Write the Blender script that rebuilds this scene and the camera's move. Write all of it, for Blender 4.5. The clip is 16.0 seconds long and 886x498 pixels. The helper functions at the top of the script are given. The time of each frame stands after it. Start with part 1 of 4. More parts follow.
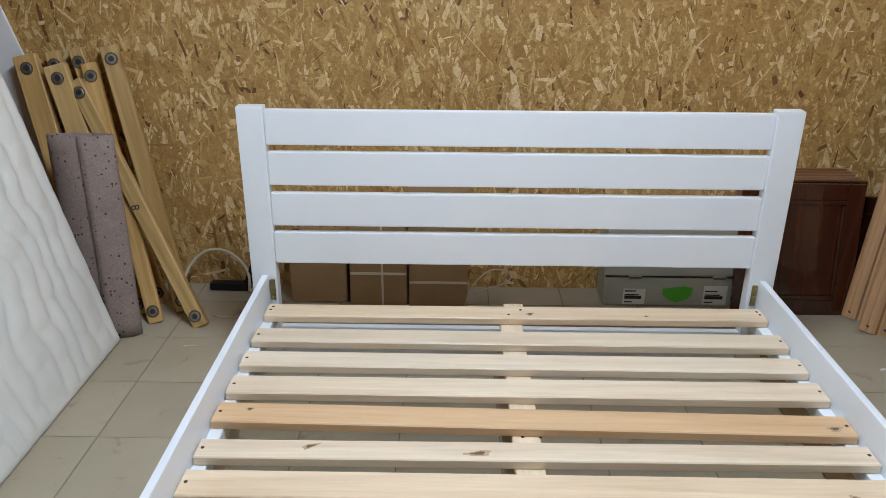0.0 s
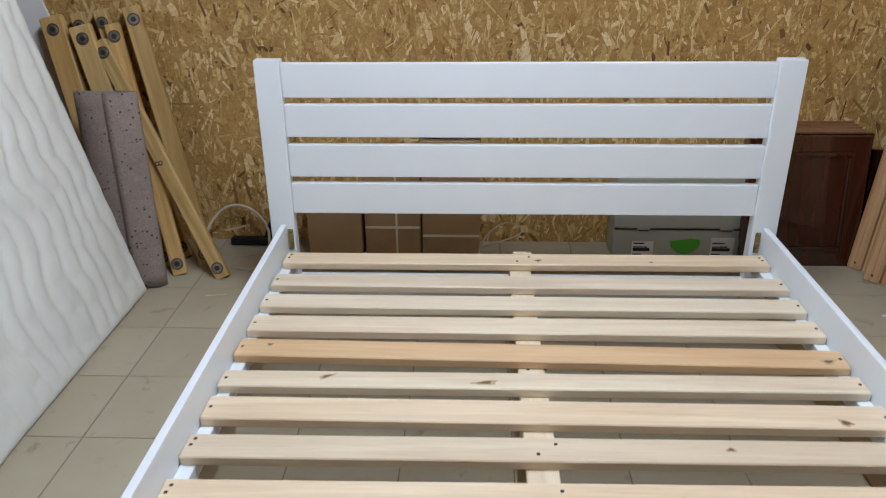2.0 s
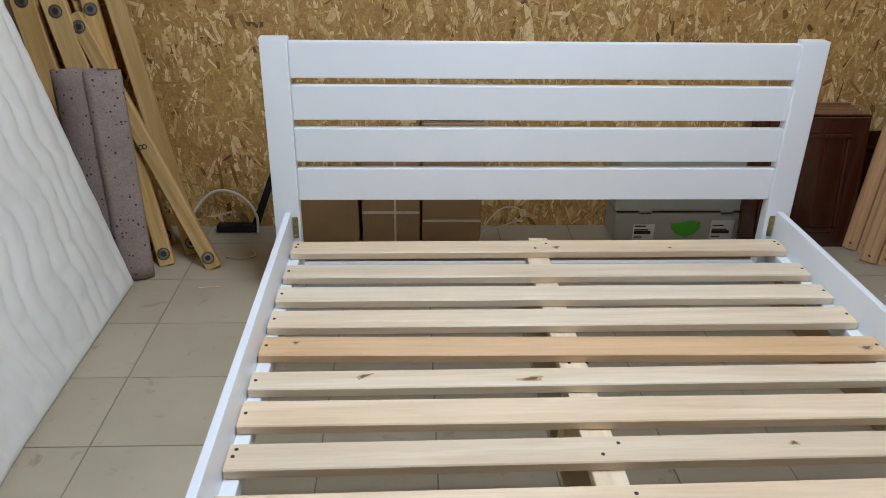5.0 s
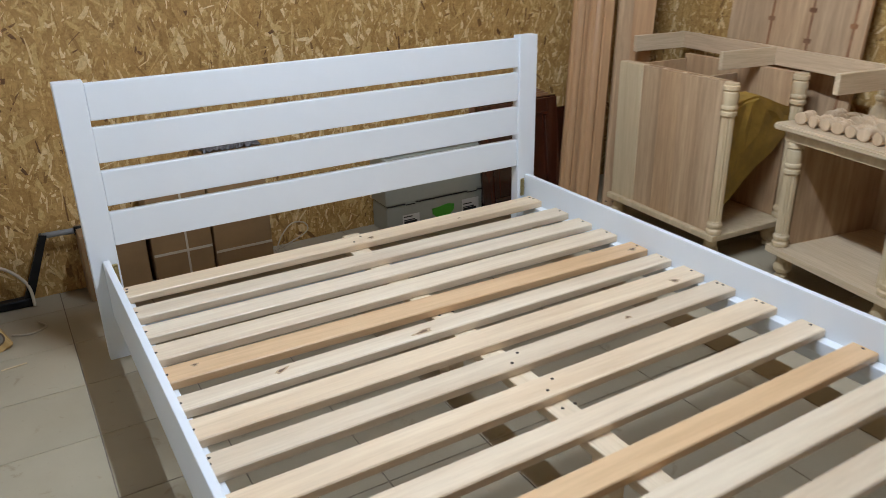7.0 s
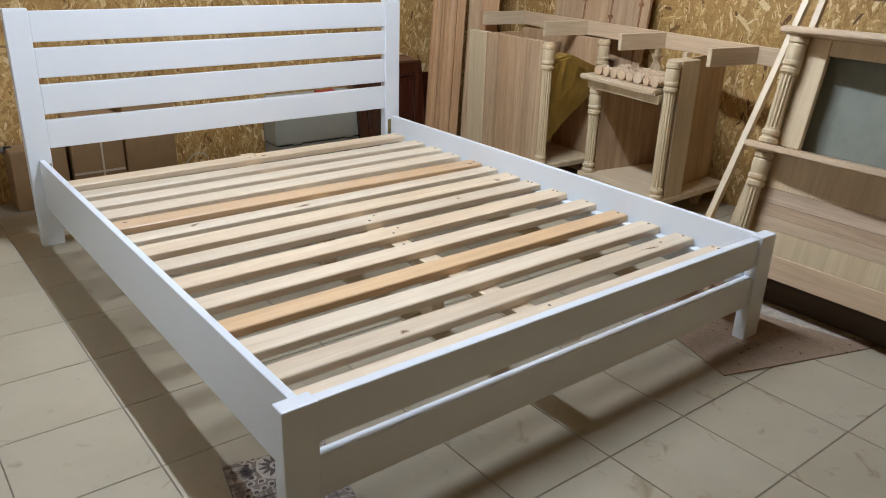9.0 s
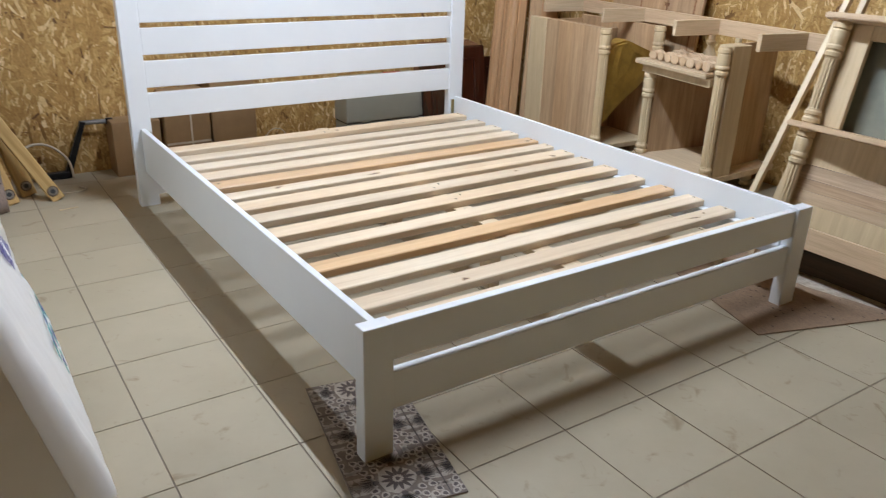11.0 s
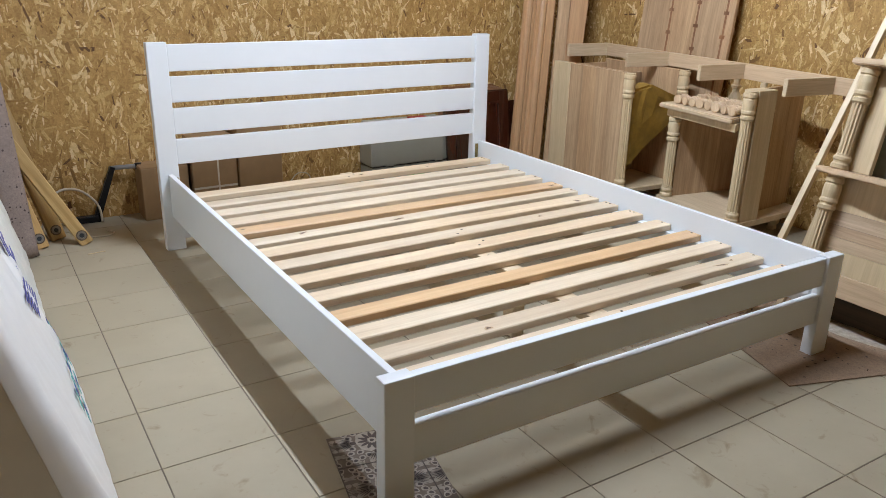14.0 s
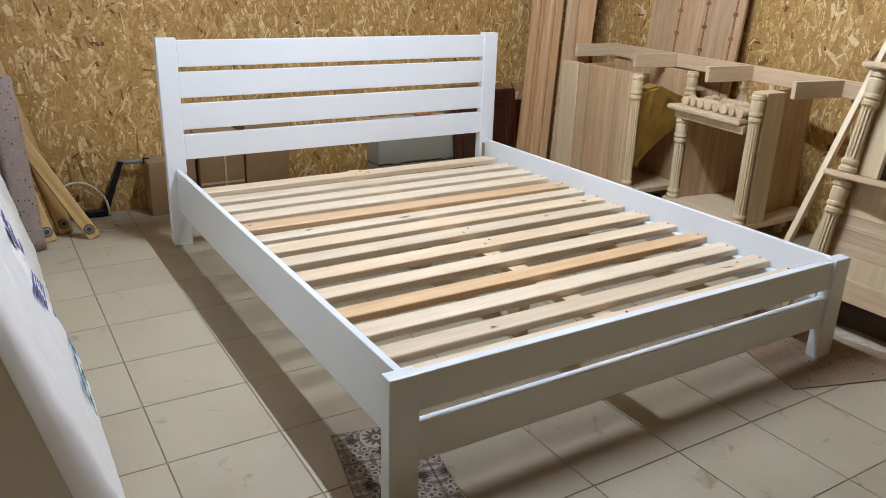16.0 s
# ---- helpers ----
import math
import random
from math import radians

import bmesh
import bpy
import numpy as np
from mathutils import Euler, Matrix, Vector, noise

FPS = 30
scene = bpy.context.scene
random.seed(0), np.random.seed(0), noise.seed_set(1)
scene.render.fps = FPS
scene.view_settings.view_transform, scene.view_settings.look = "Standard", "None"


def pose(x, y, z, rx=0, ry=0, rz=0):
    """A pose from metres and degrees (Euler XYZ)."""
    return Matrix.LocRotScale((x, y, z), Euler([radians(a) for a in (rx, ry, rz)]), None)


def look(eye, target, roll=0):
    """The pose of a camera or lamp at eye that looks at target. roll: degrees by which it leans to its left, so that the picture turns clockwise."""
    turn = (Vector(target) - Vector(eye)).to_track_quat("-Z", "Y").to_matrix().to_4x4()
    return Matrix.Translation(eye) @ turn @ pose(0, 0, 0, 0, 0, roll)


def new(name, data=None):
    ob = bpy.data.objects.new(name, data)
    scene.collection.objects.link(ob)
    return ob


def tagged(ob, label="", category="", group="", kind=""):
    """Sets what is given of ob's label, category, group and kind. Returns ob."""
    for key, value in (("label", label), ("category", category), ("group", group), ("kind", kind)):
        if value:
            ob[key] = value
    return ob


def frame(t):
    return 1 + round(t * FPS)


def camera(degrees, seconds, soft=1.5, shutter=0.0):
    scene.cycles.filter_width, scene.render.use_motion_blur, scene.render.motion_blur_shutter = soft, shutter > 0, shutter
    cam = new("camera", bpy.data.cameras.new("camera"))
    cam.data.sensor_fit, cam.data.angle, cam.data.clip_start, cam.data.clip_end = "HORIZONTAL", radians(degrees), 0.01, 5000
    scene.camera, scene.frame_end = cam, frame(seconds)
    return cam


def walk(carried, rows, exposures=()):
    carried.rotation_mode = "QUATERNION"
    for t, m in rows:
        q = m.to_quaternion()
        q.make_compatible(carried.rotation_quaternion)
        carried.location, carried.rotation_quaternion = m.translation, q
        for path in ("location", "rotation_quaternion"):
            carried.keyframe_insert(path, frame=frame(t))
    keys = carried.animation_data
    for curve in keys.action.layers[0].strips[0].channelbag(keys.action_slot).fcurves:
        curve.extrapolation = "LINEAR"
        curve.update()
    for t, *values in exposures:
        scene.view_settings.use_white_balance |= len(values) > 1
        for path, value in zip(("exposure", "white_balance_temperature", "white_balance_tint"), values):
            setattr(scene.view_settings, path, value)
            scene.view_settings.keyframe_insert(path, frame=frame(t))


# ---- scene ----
cam = camera(60.3, 16.0, 0.5, 0.4)
PATH = [
    (0, (-0.185, -2.255, 1.392), (-0.217, -0.412, 0.617), 0.3),
    (0.5, (-0.179, -2.242, 1.392), (-0.192, -0.399, 0.616), 0.0),
    (1, (-0.138, -2.243, 1.389), (-0.127, -0.402, 0.608), -0.4),
    (1.5, (-0.112, -2.275, 1.37), (-0.136, -0.44, 0.575), -0.1),
    (2, (-0.154, -2.372, 1.348), (-0.237, -0.556, 0.514), -0.6),
    (2.5, (-0.174, -2.471, 1.344), (-0.256, -0.666, 0.485), -1.7),
    (3, (-0.172, -2.487, 1.354), (-0.207, -0.674, 0.511), -1.0),
    (3.5, (-0.156, -2.49, 1.345), (-0.151, -0.673, 0.51), 0.1),
    (5.8, (-0.543, -2.187, 1.335), (-0.301, -0.421, 0.428), 2.0),
    (6, (-0.567, -2.201, 1.302), (-0.154, -0.451, 0.428), 1.2),
    (6.5, (-0.785, -2.237, 1.301), (0.036, -0.623, 0.452), 0.0),
    (7, (-0.99, -2.414, 1.282), (-0.066, -0.82, 0.504), -1.2),
    (7.5, (-1.199, -2.585, 1.269), (-0.121, -1.066, 0.54), -2.0),
    (8, (-1.301, -2.753, 1.226), (-0.189, -1.247, 0.524), -0.2),
    (8.5, (-1.314, -2.986, 1.183), (-0.192, -1.493, 0.467), 1.8),
    (8.7, (-1.326, -3.061, 1.158), (-0.168, -1.605, 0.424), 1.7),
    (10.8, (-1.51, -3.346, 1.166), (-0.439, -1.854, 0.374), 2.2),
    (11, (-1.522, -3.354, 1.165), (-0.485, -1.829, 0.393), 1.8),
    (11.5, (-1.53, -3.349, 1.189), (-0.526, -1.775, 0.471), 1.2),
    (12, (-1.528, -3.346, 1.194), (-0.535, -1.749, 0.514), 1.1),
    (12.5, (-1.515, -3.343, 1.194), (-0.525, -1.739, 0.525), 1.1),
    (13, (-1.506, -3.34, 1.195), (-0.514, -1.739, 0.524), 1.3),
    (13.5, (-1.506, -3.341, 1.193), (-0.511, -1.742, 0.519), 1.3),
    (14, (-1.505, -3.337, 1.187), (-0.504, -1.744, 0.506), 1.2),
    (14.5, (-1.502, -3.339, 1.188), (-0.499, -1.753, 0.497), 1.1),
    (15, (-1.505, -3.342, 1.188), (-0.5, -1.757, 0.495), 1.3),
    (15.5, (-1.506, -3.34, 1.191), (-0.505, -1.75, 0.505), 1.7),
    (16, (-1.511, -3.338, 1.189), (-0.522, -1.741, 0.504), 1.8),
]
walk(cam, [(t, look(eye, target, roll)) for t, eye, target, roll in PATH],
     [(0.0, -0.08, 6520, 11), (1.5, -0.09, 6520, 11), (3.0, -0.16, 6520, 11), (6.0, -0.12, 6520, 11), (8.5, 0.05, 6560, 12), (11.0, 0.30, 6700, 13), (16.0, 0.25, 6700, 13)])

# ---- light ----
world = bpy.data.worlds.new("workshop_world")
scene.world = world
world.use_nodes = True
world.node_tree.nodes["Background"].inputs[0].default_value = (0.6, 0.62, 0.66, 1)
world.node_tree.nodes["Background"].inputs[1].default_value = 0.05

LAMP = (-0.04, -1.15, 2.46)
LAMP_STRENGTH = 645
LAMP_COLOUR = (0.716, 0.86, 1.055)


# ---- materials ----
def nodes_of(name):
    m = bpy.data.materials.new(name)
    m.use_nodes = True
    t = m.node_tree
    return m, t, t.nodes["Principled BSDF"]


def ramp(t, fac, stops):
    r = t.nodes.new("ShaderNodeValToRGB")
    e = r.color_ramp.elements
    while len(e) < len(stops):
        e.new(0.5)
    for el, (p, c) in zip(e, stops):
        el.position, el.color = p, (*c, 1)
    t.links.new(fac, r.inputs[0])
    return r.outputs[0]


def coords(t, scale=(1, 1, 1), kind="Object", rot=(0, 0, 0)):
    c, mp = t.nodes.new("ShaderNodeTexCoord"), t.nodes.new("ShaderNodeMapping")
    mp.inputs["Scale"].default_value = scale
    mp.inputs["Rotation"].default_value = rot
    t.links.new(c.outputs[kind], mp.inputs[0])
    return mp.outputs[0]


def shifted(t, vec, amount=7.0):
    """Moves the pattern for each object by its own random number."""
    info, sc = t.nodes.new("ShaderNodeObjectInfo"), t.nodes.new("ShaderNodeVectorMath")
    comb, add = t.nodes.new("ShaderNodeCombineXYZ"), t.nodes.new("ShaderNodeVectorMath")
    for k in range(3):
        t.links.new(info.outputs["Random"], comb.inputs[k])
    sc.operation = "SCALE"
    sc.inputs["Scale"].default_value = amount
    t.links.new(comb.outputs[0], sc.inputs[0])
    t.links.new(vec, add.inputs[0])
    t.links.new(sc.outputs[0], add.inputs[1])
    return add.outputs[0], info.outputs["Random"]


def noise_tex(t, vec, scale, detail=4, rough=0.6, dist=0.0):
    n = t.nodes.new("ShaderNodeTexNoise")
    n.inputs["Scale"].default_value, n.inputs["Detail"].default_value = scale, detail
    n.inputs["Roughness"].default_value, n.inputs["Distortion"].default_value = rough, dist
    t.links.new(vec, n.inputs["Vector"])
    return n.outputs["Fac"]


def mix(t, fac, a, b, mode="MIX"):
    n = t.nodes.new("ShaderNodeMix")
    n.data_type, n.blend_type = "RGBA", mode
    for sock, v in ((n.inputs[0], fac), (n.inputs[6], a), (n.inputs[7], b)):
        if isinstance(v, (int, float)):
            sock.default_value = v
        elif isinstance(v, tuple):
            sock.default_value = (*v, 1)
        else:
            t.links.new(v, sock)
    return n.outputs[2]


def bump(t, height, strength, distance, bsdf):
    b = t.nodes.new("ShaderNodeBump")
    b.inputs["Strength"].default_value, b.inputs["Distance"].default_value = strength, distance
    t.links.new(height, b.inputs["Height"])
    t.links.new(b.outputs[0], bsdf.inputs["Normal"])


def wood(name, light, dark, axis="x", rough=0.5, grain=1.0, knots=False, spread=0.25, coat=0.0):
    """Wood with the grain along an axis of the object's own frame."""
    m, t, b = nodes_of(name)
    k = {"x": (1.2, 22, 22), "y": (22, 1.2, 22), "z": (22, 22, 1.2)}[axis]
    v, rnd = shifted(t, coords(t))
    st = t.nodes.new("ShaderNodeVectorMath")
    st.operation = "MULTIPLY"
    st.inputs[1].default_value = k
    t.links.new(v, st.inputs[0])
    broad = noise_tex(t, st.outputs[0], 0.9, 3, 0.55, 0.9)
    fine = noise_tex(t, st.outputs[0], 6.0, 5, 0.7, 0.2)
    base = ramp(t, broad, [(0.30, dark), (0.5, tuple((a + c) / 2 for a, c in zip(light, dark))), (0.68, light)])
    dk = ramp(t, fine, [(0.38, (0.72, 0.68, 0.62)), (0.58, (1, 1, 1))])
    col = mix(t, 0.5 * grain, base, dk, "MULTIPLY")
    hv = ramp(t, rnd, [(0.0, (1 - spread, 1 - spread * 1.15, 1 - spread * 1.3)), (0.5, (1, 1, 1)), (1.0, (1.0, 1 - spread * 0.5, 1 - spread * 1.1))])
    col = mix(t, 1.0, col, hv, "MULTIPLY")
    if knots:
        vo = t.nodes.new("ShaderNodeTexVoronoi")
        vo.inputs["Scale"].default_value = 1.0
        sk = t.nodes.new("ShaderNodeVectorMath")
        sk.operation = "MULTIPLY"
        sk.inputs[1].default_value = {"x": (2.6, 7, 7), "y": (7, 2.6, 7), "z": (7, 7, 2.6)}[axis]
        t.links.new(v, sk.inputs[0])
        t.links.new(sk.outputs[0], vo.inputs["Vector"])
        kn = ramp(t, vo.outputs["Distance"], [(0.03, (0.30, 0.18, 0.09)), (0.075, (0.62, 0.45, 0.28)), (0.14, (1, 1, 1))])
        col = mix(t, 0.85, col, kn, "MULTIPLY")
    t.links.new(col, b.inputs["Base Color"])
    b.inputs["Roughness"].default_value = rough
    b.inputs["Coat Weight"].default_value = coat
    bump(t, fine, 0.15, 0.002, b)
    return m


def plain(name, colour, rough=0.5, metal=0.0, vary=0.12, scale=6.0, bumpy=0.0, fine=60.0):
    m, t, b = nodes_of(name)
    v = coords(t)
    n = noise_tex(t, v, scale, 5, 0.65)
    lo = tuple(c * (1 - vary) for c in colour)
    hi = tuple(min(1, c * (1 + vary * 0.6)) for c in colour)
    t.links.new(ramp(t, n, [(0.3, lo), (0.7, hi)]), b.inputs["Base Color"])
    b.inputs["Roughness"].default_value, b.inputs["Metallic"].default_value = rough, metal
    if bumpy:
        bump(t, noise_tex(t, v, fine, 4, 0.6), bumpy, 0.002, b)
    return m


def osb_strand_material():
    m, t, b = nodes_of("osb_strands")
    g = t.nodes.new("ShaderNodeNewGeometry")
    col = ramp(t, g.outputs["Random Per Island"], [(0.0, (0.14, 0.06, 0.018)), (0.055, (0.39, 0.213, 0.059)), (0.55, (0.51, 0.30, 0.098)), (0.80, (0.62, 0.41, 0.160)), (0.95, (0.77, 0.57, 0.30)), (1.0, (0.82, 0.64, 0.37))])
    v = coords(t, (26, 26, 26))
    f = noise_tex(t, v, 4.0, 5, 0.7)
    col = mix(t, 0.65, col, ramp(t, f, [(0.35, (0.62, 0.55, 0.45)), (0.60, (1.06, 1.06, 1.06))]), "MULTIPLY")
    t.links.new(col, b.inputs["Base Color"])
    b.inputs["Roughness"].default_value = 0.55
    bump(t, f, 0.3, 0.002, b)
    return m


def osb_board_material():
    m, t, b = nodes_of("osb_board")
    v = coords(t, (9, 9, 26))
    n = noise_tex(t, v, 3.0, 5, 0.7, 0.6)
    t.links.new(ramp(t, n, [(0.3, (0.24, 0.12, 0.03)), (0.5, (0.42, 0.24, 0.07)), (0.7, (0.56, 0.37, 0.14))]), b.inputs["Base Color"])
    b.inputs["Roughness"].default_value = 0.6
    bump(t, n, 0.4, 0.003, b)
    return m


def floor_tile_material():
    m, t, b = nodes_of("floor_tile")
    v, rnd = shifted(t, coords(t), 11.0)
    n1 = noise_tex(t, v, 3.5, 5, 0.6)
    n2 = noise_tex(t, v, 38, 4, 0.7)
    col = ramp(t, n1, [(0.3, (0.385, 0.325, 0.225)), (0.7, (0.445, 0.38, 0.270))])
    col = mix(t, 1.0, col, ramp(t, rnd, [(0, (0.95, 0.95, 0.95)), (1, (1.0, 1.0, 1.0))]), "MULTIPLY")
    col = mix(t, 0.6, col, ramp(t, n2, [(0.27, (0.78, 0.72, 0.66)), (0.36, (1, 1, 1))]), "MULTIPLY")
    n3 = noise_tex(t, v, 11, 6, 0.62, 0.8)
    col = mix(t, 0.75, col, ramp(t, n3, [(0.62, (1, 1, 1)), (0.74, (0.60, 0.52, 0.43))]), "MULTIPLY")
    t.links.new(col, b.inputs["Base Color"])
    t.links.new(ramp(t, n1, [(0.3, (0.42,) * 3), (0.7, (0.62,) * 3)]), b.inputs["Roughness"])
    b.inputs["Specular IOR Level"].default_value = 0.35
    bump(t, n2, 0.05, 0.001, b)
    return m


def quilt_material(name, colour):
    m, t, b = nodes_of(name)
    v = coords(t)
    n = noise_tex(t, v, 160, 3, 0.6)
    n2 = noise_tex(t, v, 5, 4, 0.6)
    t.links.new(ramp(t, n2, [(0.3, tuple(c * 0.93 for c in colour)), (0.7, colour)]), b.inputs["Base Color"])
    b.inputs["Roughness"].default_value = 0.75
    b.inputs["Sheen Weight"].default_value = 0.2
    bump(t, n, 0.2, 0.001, b)
    return m


WHITE_PAINT = plain("white_lacquer", (0.768, 0.797, 0.815), 0.34, 0, 0.02, 4, 0.05, 90)
SLAT_WOOD = wood("pine_slat", (0.83, 0.70, 0.52), (0.70, 0.545, 0.375), "x", 0.42, 0.5, False, 0.12)
SLAT_ORANGE = wood("alder_slat", (0.77, 0.525, 0.295), (0.64, 0.40, 0.210), "x", 0.38, 0.5, False, 0.06)
BEAM_WOOD = wood("pine_centre_beam", (0.84, 0.71, 0.52), (0.72, 0.56, 0.37), "y", 0.5, 0.6, False, 0.1)
ASH = wood("ash_panel", (0.62, 0.435, 0.265), (0.42, 0.275, 0.155), "z", 0.5, 1.3, False, 0.12)
ASH_PALE = wood("ash_pale", (0.69, 0.555, 0.355), (0.56, 0.425, 0.255), "z", 0.5, 0.6, False, 0.08)
ASH_X = wood("ash_lengthwise", (0.70, 0.56, 0.38), (0.60, 0.46, 0.295), "x", 0.5, 0.9, False, 0.08)
ASH_Y = wood("ash_crosswise", (0.68, 0.51, 0.335), (0.57, 0.41, 0.26), "y", 0.5, 0.8, False, 0.08)
BEECH = wood("beech_board", (0.60, 0.365, 0.19), (0.46, 0.26, 0.125), "z", 0.42, 0.7, False, 0.10)
OLD_PINE = wood("old_pine", (0.70, 0.475, 0.200), (0.46, 0.28, 0.09), "z", 0.45, 0.9, True, 0.16)
MAHOGANY = wood("mahogany", (0.066, 0.016, 0.008), (0.030, 0.007, 0.004), "z", 0.22, 0.5, False, 0.2, 0.6)
# dark brown of the shade below the hutch, given to a block there
GAP_SHADE = wood("hutch_gap_shade", (0.10, 0.065, 0.035), (0.05, 0.032, 0.018), "y", 0.6, 0.8, False, 0.1)
CHERRY = wood("cherry_edge", (0.33, 0.17, 0.085), (0.20, 0.09, 0.04), "x", 0.4, 0.8, False, 0.3)
OSB_BOARD, OSB_STRAND = osb_board_material(), osb_strand_material()
TILE, GROUT = floor_tile_material(), plain("grout", (0.225, 0.18, 0.135), 0.9, 0, 0.3, 30, 0.2)
# browns of the unseen ceiling and west wall, dark to deepen the shadows
LOW_BOUNCE_CEILING = plain("low_bounce_ceiling_brown", (0.10, 0.05, 0.016), 0.85, 0, 0.15, 3, 0.1)
LOW_BOUNCE_WALL = plain("low_bounce_wall_brown", (0.14, 0.072, 0.024), 0.8, 0, 0.2, 3, 0.2)
# tan of the unseen south wall, set to bounce warm light
WARM_BOUNCE = plain("warm_bounce_tan", (0.62, 0.40, 0.11), 0.8, 0, 0.2, 3, 0.2)
CARD = plain("cardboard", (0.35, 0.215, 0.105), 0.75, 0, 0.14, 7, 0.1, 120)
WRAPPER = plain("dark_silver_film", (0.13, 0.12, 0.12), 0.5, 0.2, 0.6, 60, 0.4, 60)
CARD_DARK = plain("cardboard_shadowed_core", (0.20, 0.12, 0.06), 0.85, 0, 0.15, 20)
TAPE = plain("pale_strap", (0.66, 0.58, 0.46), 0.4, 0, 0.06, 20)
CASE_GREY = plain("grey_case_plastic", (0.40, 0.41, 0.355), 0.45, 0, 0.05, 9, 0.08, 300)
CASE_DARK = plain("dark_case_seam", (0.03, 0.03, 0.03), 0.5, 0, 0.2, 10)
GREEN = plain("green_plastic", (0.085, 0.42, 0.04), 0.4, 0, 0.04, 10)
RED = plain("red_plastic", (0.40, 0.02, 0.015), 0.4, 0, 0.1, 10)
BLACK_METAL = plain("black_steel", (0.02, 0.02, 0.022), 0.4, 0.6, 0.3, 20)
GREY_RUBBER = plain("grey_grip", (0.22, 0.21, 0.20), 0.6, 0, 0.1, 20)
BRASS = plain("yellow_zinc", (0.36, 0.29, 0.13), 0.30, 1.0, 0.2, 40)
SCREW = plain("dark_screw_hole", (0.05, 0.035, 0.025), 0.6, 0.2, 0.3, 80)
STEEL = plain("dull_steel", (0.30, 0.27, 0.23), 0.42, 0.85, 0.25, 60)
RUST = plain("grease_stain", (0.12, 0.075, 0.04), 0.7, 0.0, 0.4, 70)
WIRE = plain("cable_sheath", (0.55, 0.47, 0.36), 0.5, 0, 0.1, 20)
GOLD = plain("golden_film", (0.33, 0.19, 0.032), 0.5, 0.0, 0.35, 14, 0.8, 26)
QUILT, FILM = quilt_material("quilted_ticking", (0.72, 0.70, 0.63)), plain("white_film", (0.82, 0.80, 0.77), 0.33, 0, 0.03, 8, 0.25, 22)
PRINT_BLUE, PRINT_TEAL = plain("blue_print", (0.045, 0.05, 0.30), 0.4, 0, 0.1, 20), plain("teal_print", (0.10, 0.42, 0.40), 0.4, 0, 0.1, 20)
LAMP_GLOW = bpy.data.materials.new("lamp_glow")
LAMP_GLOW.use_nodes = True
LAMP_GLOW.node_tree.nodes["Principled BSDF"].inputs["Emission Color"].default_value = (*LAMP_COLOUR, 1)
LAMP_GLOW.node_tree.nodes["Principled BSDF"].inputs["Emission Strength"].default_value = LAMP_STRENGTH
LAMP_BODY = plain("lamp_body", (0.75, 0.75, 0.75), 0.4, 0, 0.03, 5)
GREYGREEN = plain("grey_green_felt", (0.22, 0.225, 0.18), 0.85, 0, 0.12, 12, 0.3, 200)
PAPER, INK = plain("paper_label", (0.74, 0.73, 0.70), 0.6, 0, 0.03, 9), plain("black_ink", (0.03, 0.03, 0.03), 0.6, 0, 0.1, 30)


def speckled(name, base, spot, size, amount, rough=0.85):
    m, t, b = nodes_of(name)
    v = coords(t)
    vo = t.nodes.new("ShaderNodeTexVoronoi")
    vo.inputs["Scale"].default_value = size
    vo.inputs["Randomness"].default_value = 1.0
    t.links.new(v, vo.inputs["Vector"])
    n = noise_tex(t, v, 9, 5, 0.7)
    f = noise_tex(t, v, 130, 4, 0.75)
    gate = t.nodes.new("ShaderNodeMath")
    gate.operation = "ADD"
    sep = t.nodes.new("ShaderNodeSeparateColor")
    t.links.new(vo.outputs["Color"], sep.inputs[0])
    t.links.new(vo.outputs["Distance"], gate.inputs[0])
    t.links.new(sep.outputs[0], gate.inputs[1])
    mask = ramp(t, gate.outputs[0], [(amount, (0, 0, 0)), (amount + 0.05, (1, 1, 1))])
    col = ramp(t, n, [(0.3, tuple(c * 0.8 for c in base)), (0.7, tuple(min(1, c * 1.12) for c in base))])
    col = mix(t, 0.6, col, ramp(t, f, [(0.35, (0.55, 0.55, 0.55)), (0.65, (1, 1, 1))]), "MULTIPLY")
    t.links.new(mix(t, mask, spot, col), b.inputs["Base Color"])
    b.inputs["Roughness"].default_value = rough
    bump(t, f, 0.5, 0.002, b)
    return m


FELT = speckled("recycled_felt", (0.32, 0.24, 0.20), (0.07, 0.045, 0.04), 76, 0.34)
DIRTY_BOARD = speckled("dirty_hardboard", (0.33, 0.22, 0.14), (0.07, 0.045, 0.035), 60, 0.27, 0.7)
# dust colour that also carries the lamplight on the strip by the hutch
LIT_DUST = plain("sawdust", (0.42, 0.36, 0.28), 0.95, 0, 0.35, 40, 0.5, 200)


# ---- building helpers ----
def add_box(bm, lo, hi, bevel=0.0, seg=1):
    r = bmesh.ops.create_cube(bm, size=1.0)
    vs = r["verts"]
    for v in vs:
        v.co = Vector([(a + b) / 2 + c * (b - a) for a, b, c in zip(lo, hi, v.co)])
    if bevel:
        es = list({e for v in vs for e in v.link_edges})
        bmesh.ops.bevel(bm, geom=es, offset=bevel, segments=seg, affect="EDGES", profile=0.6)
    return bm


def box(lo, hi, bevel=0.0, seg=1):
    return add_box(bmesh.new(), lo, hi, bevel, seg)


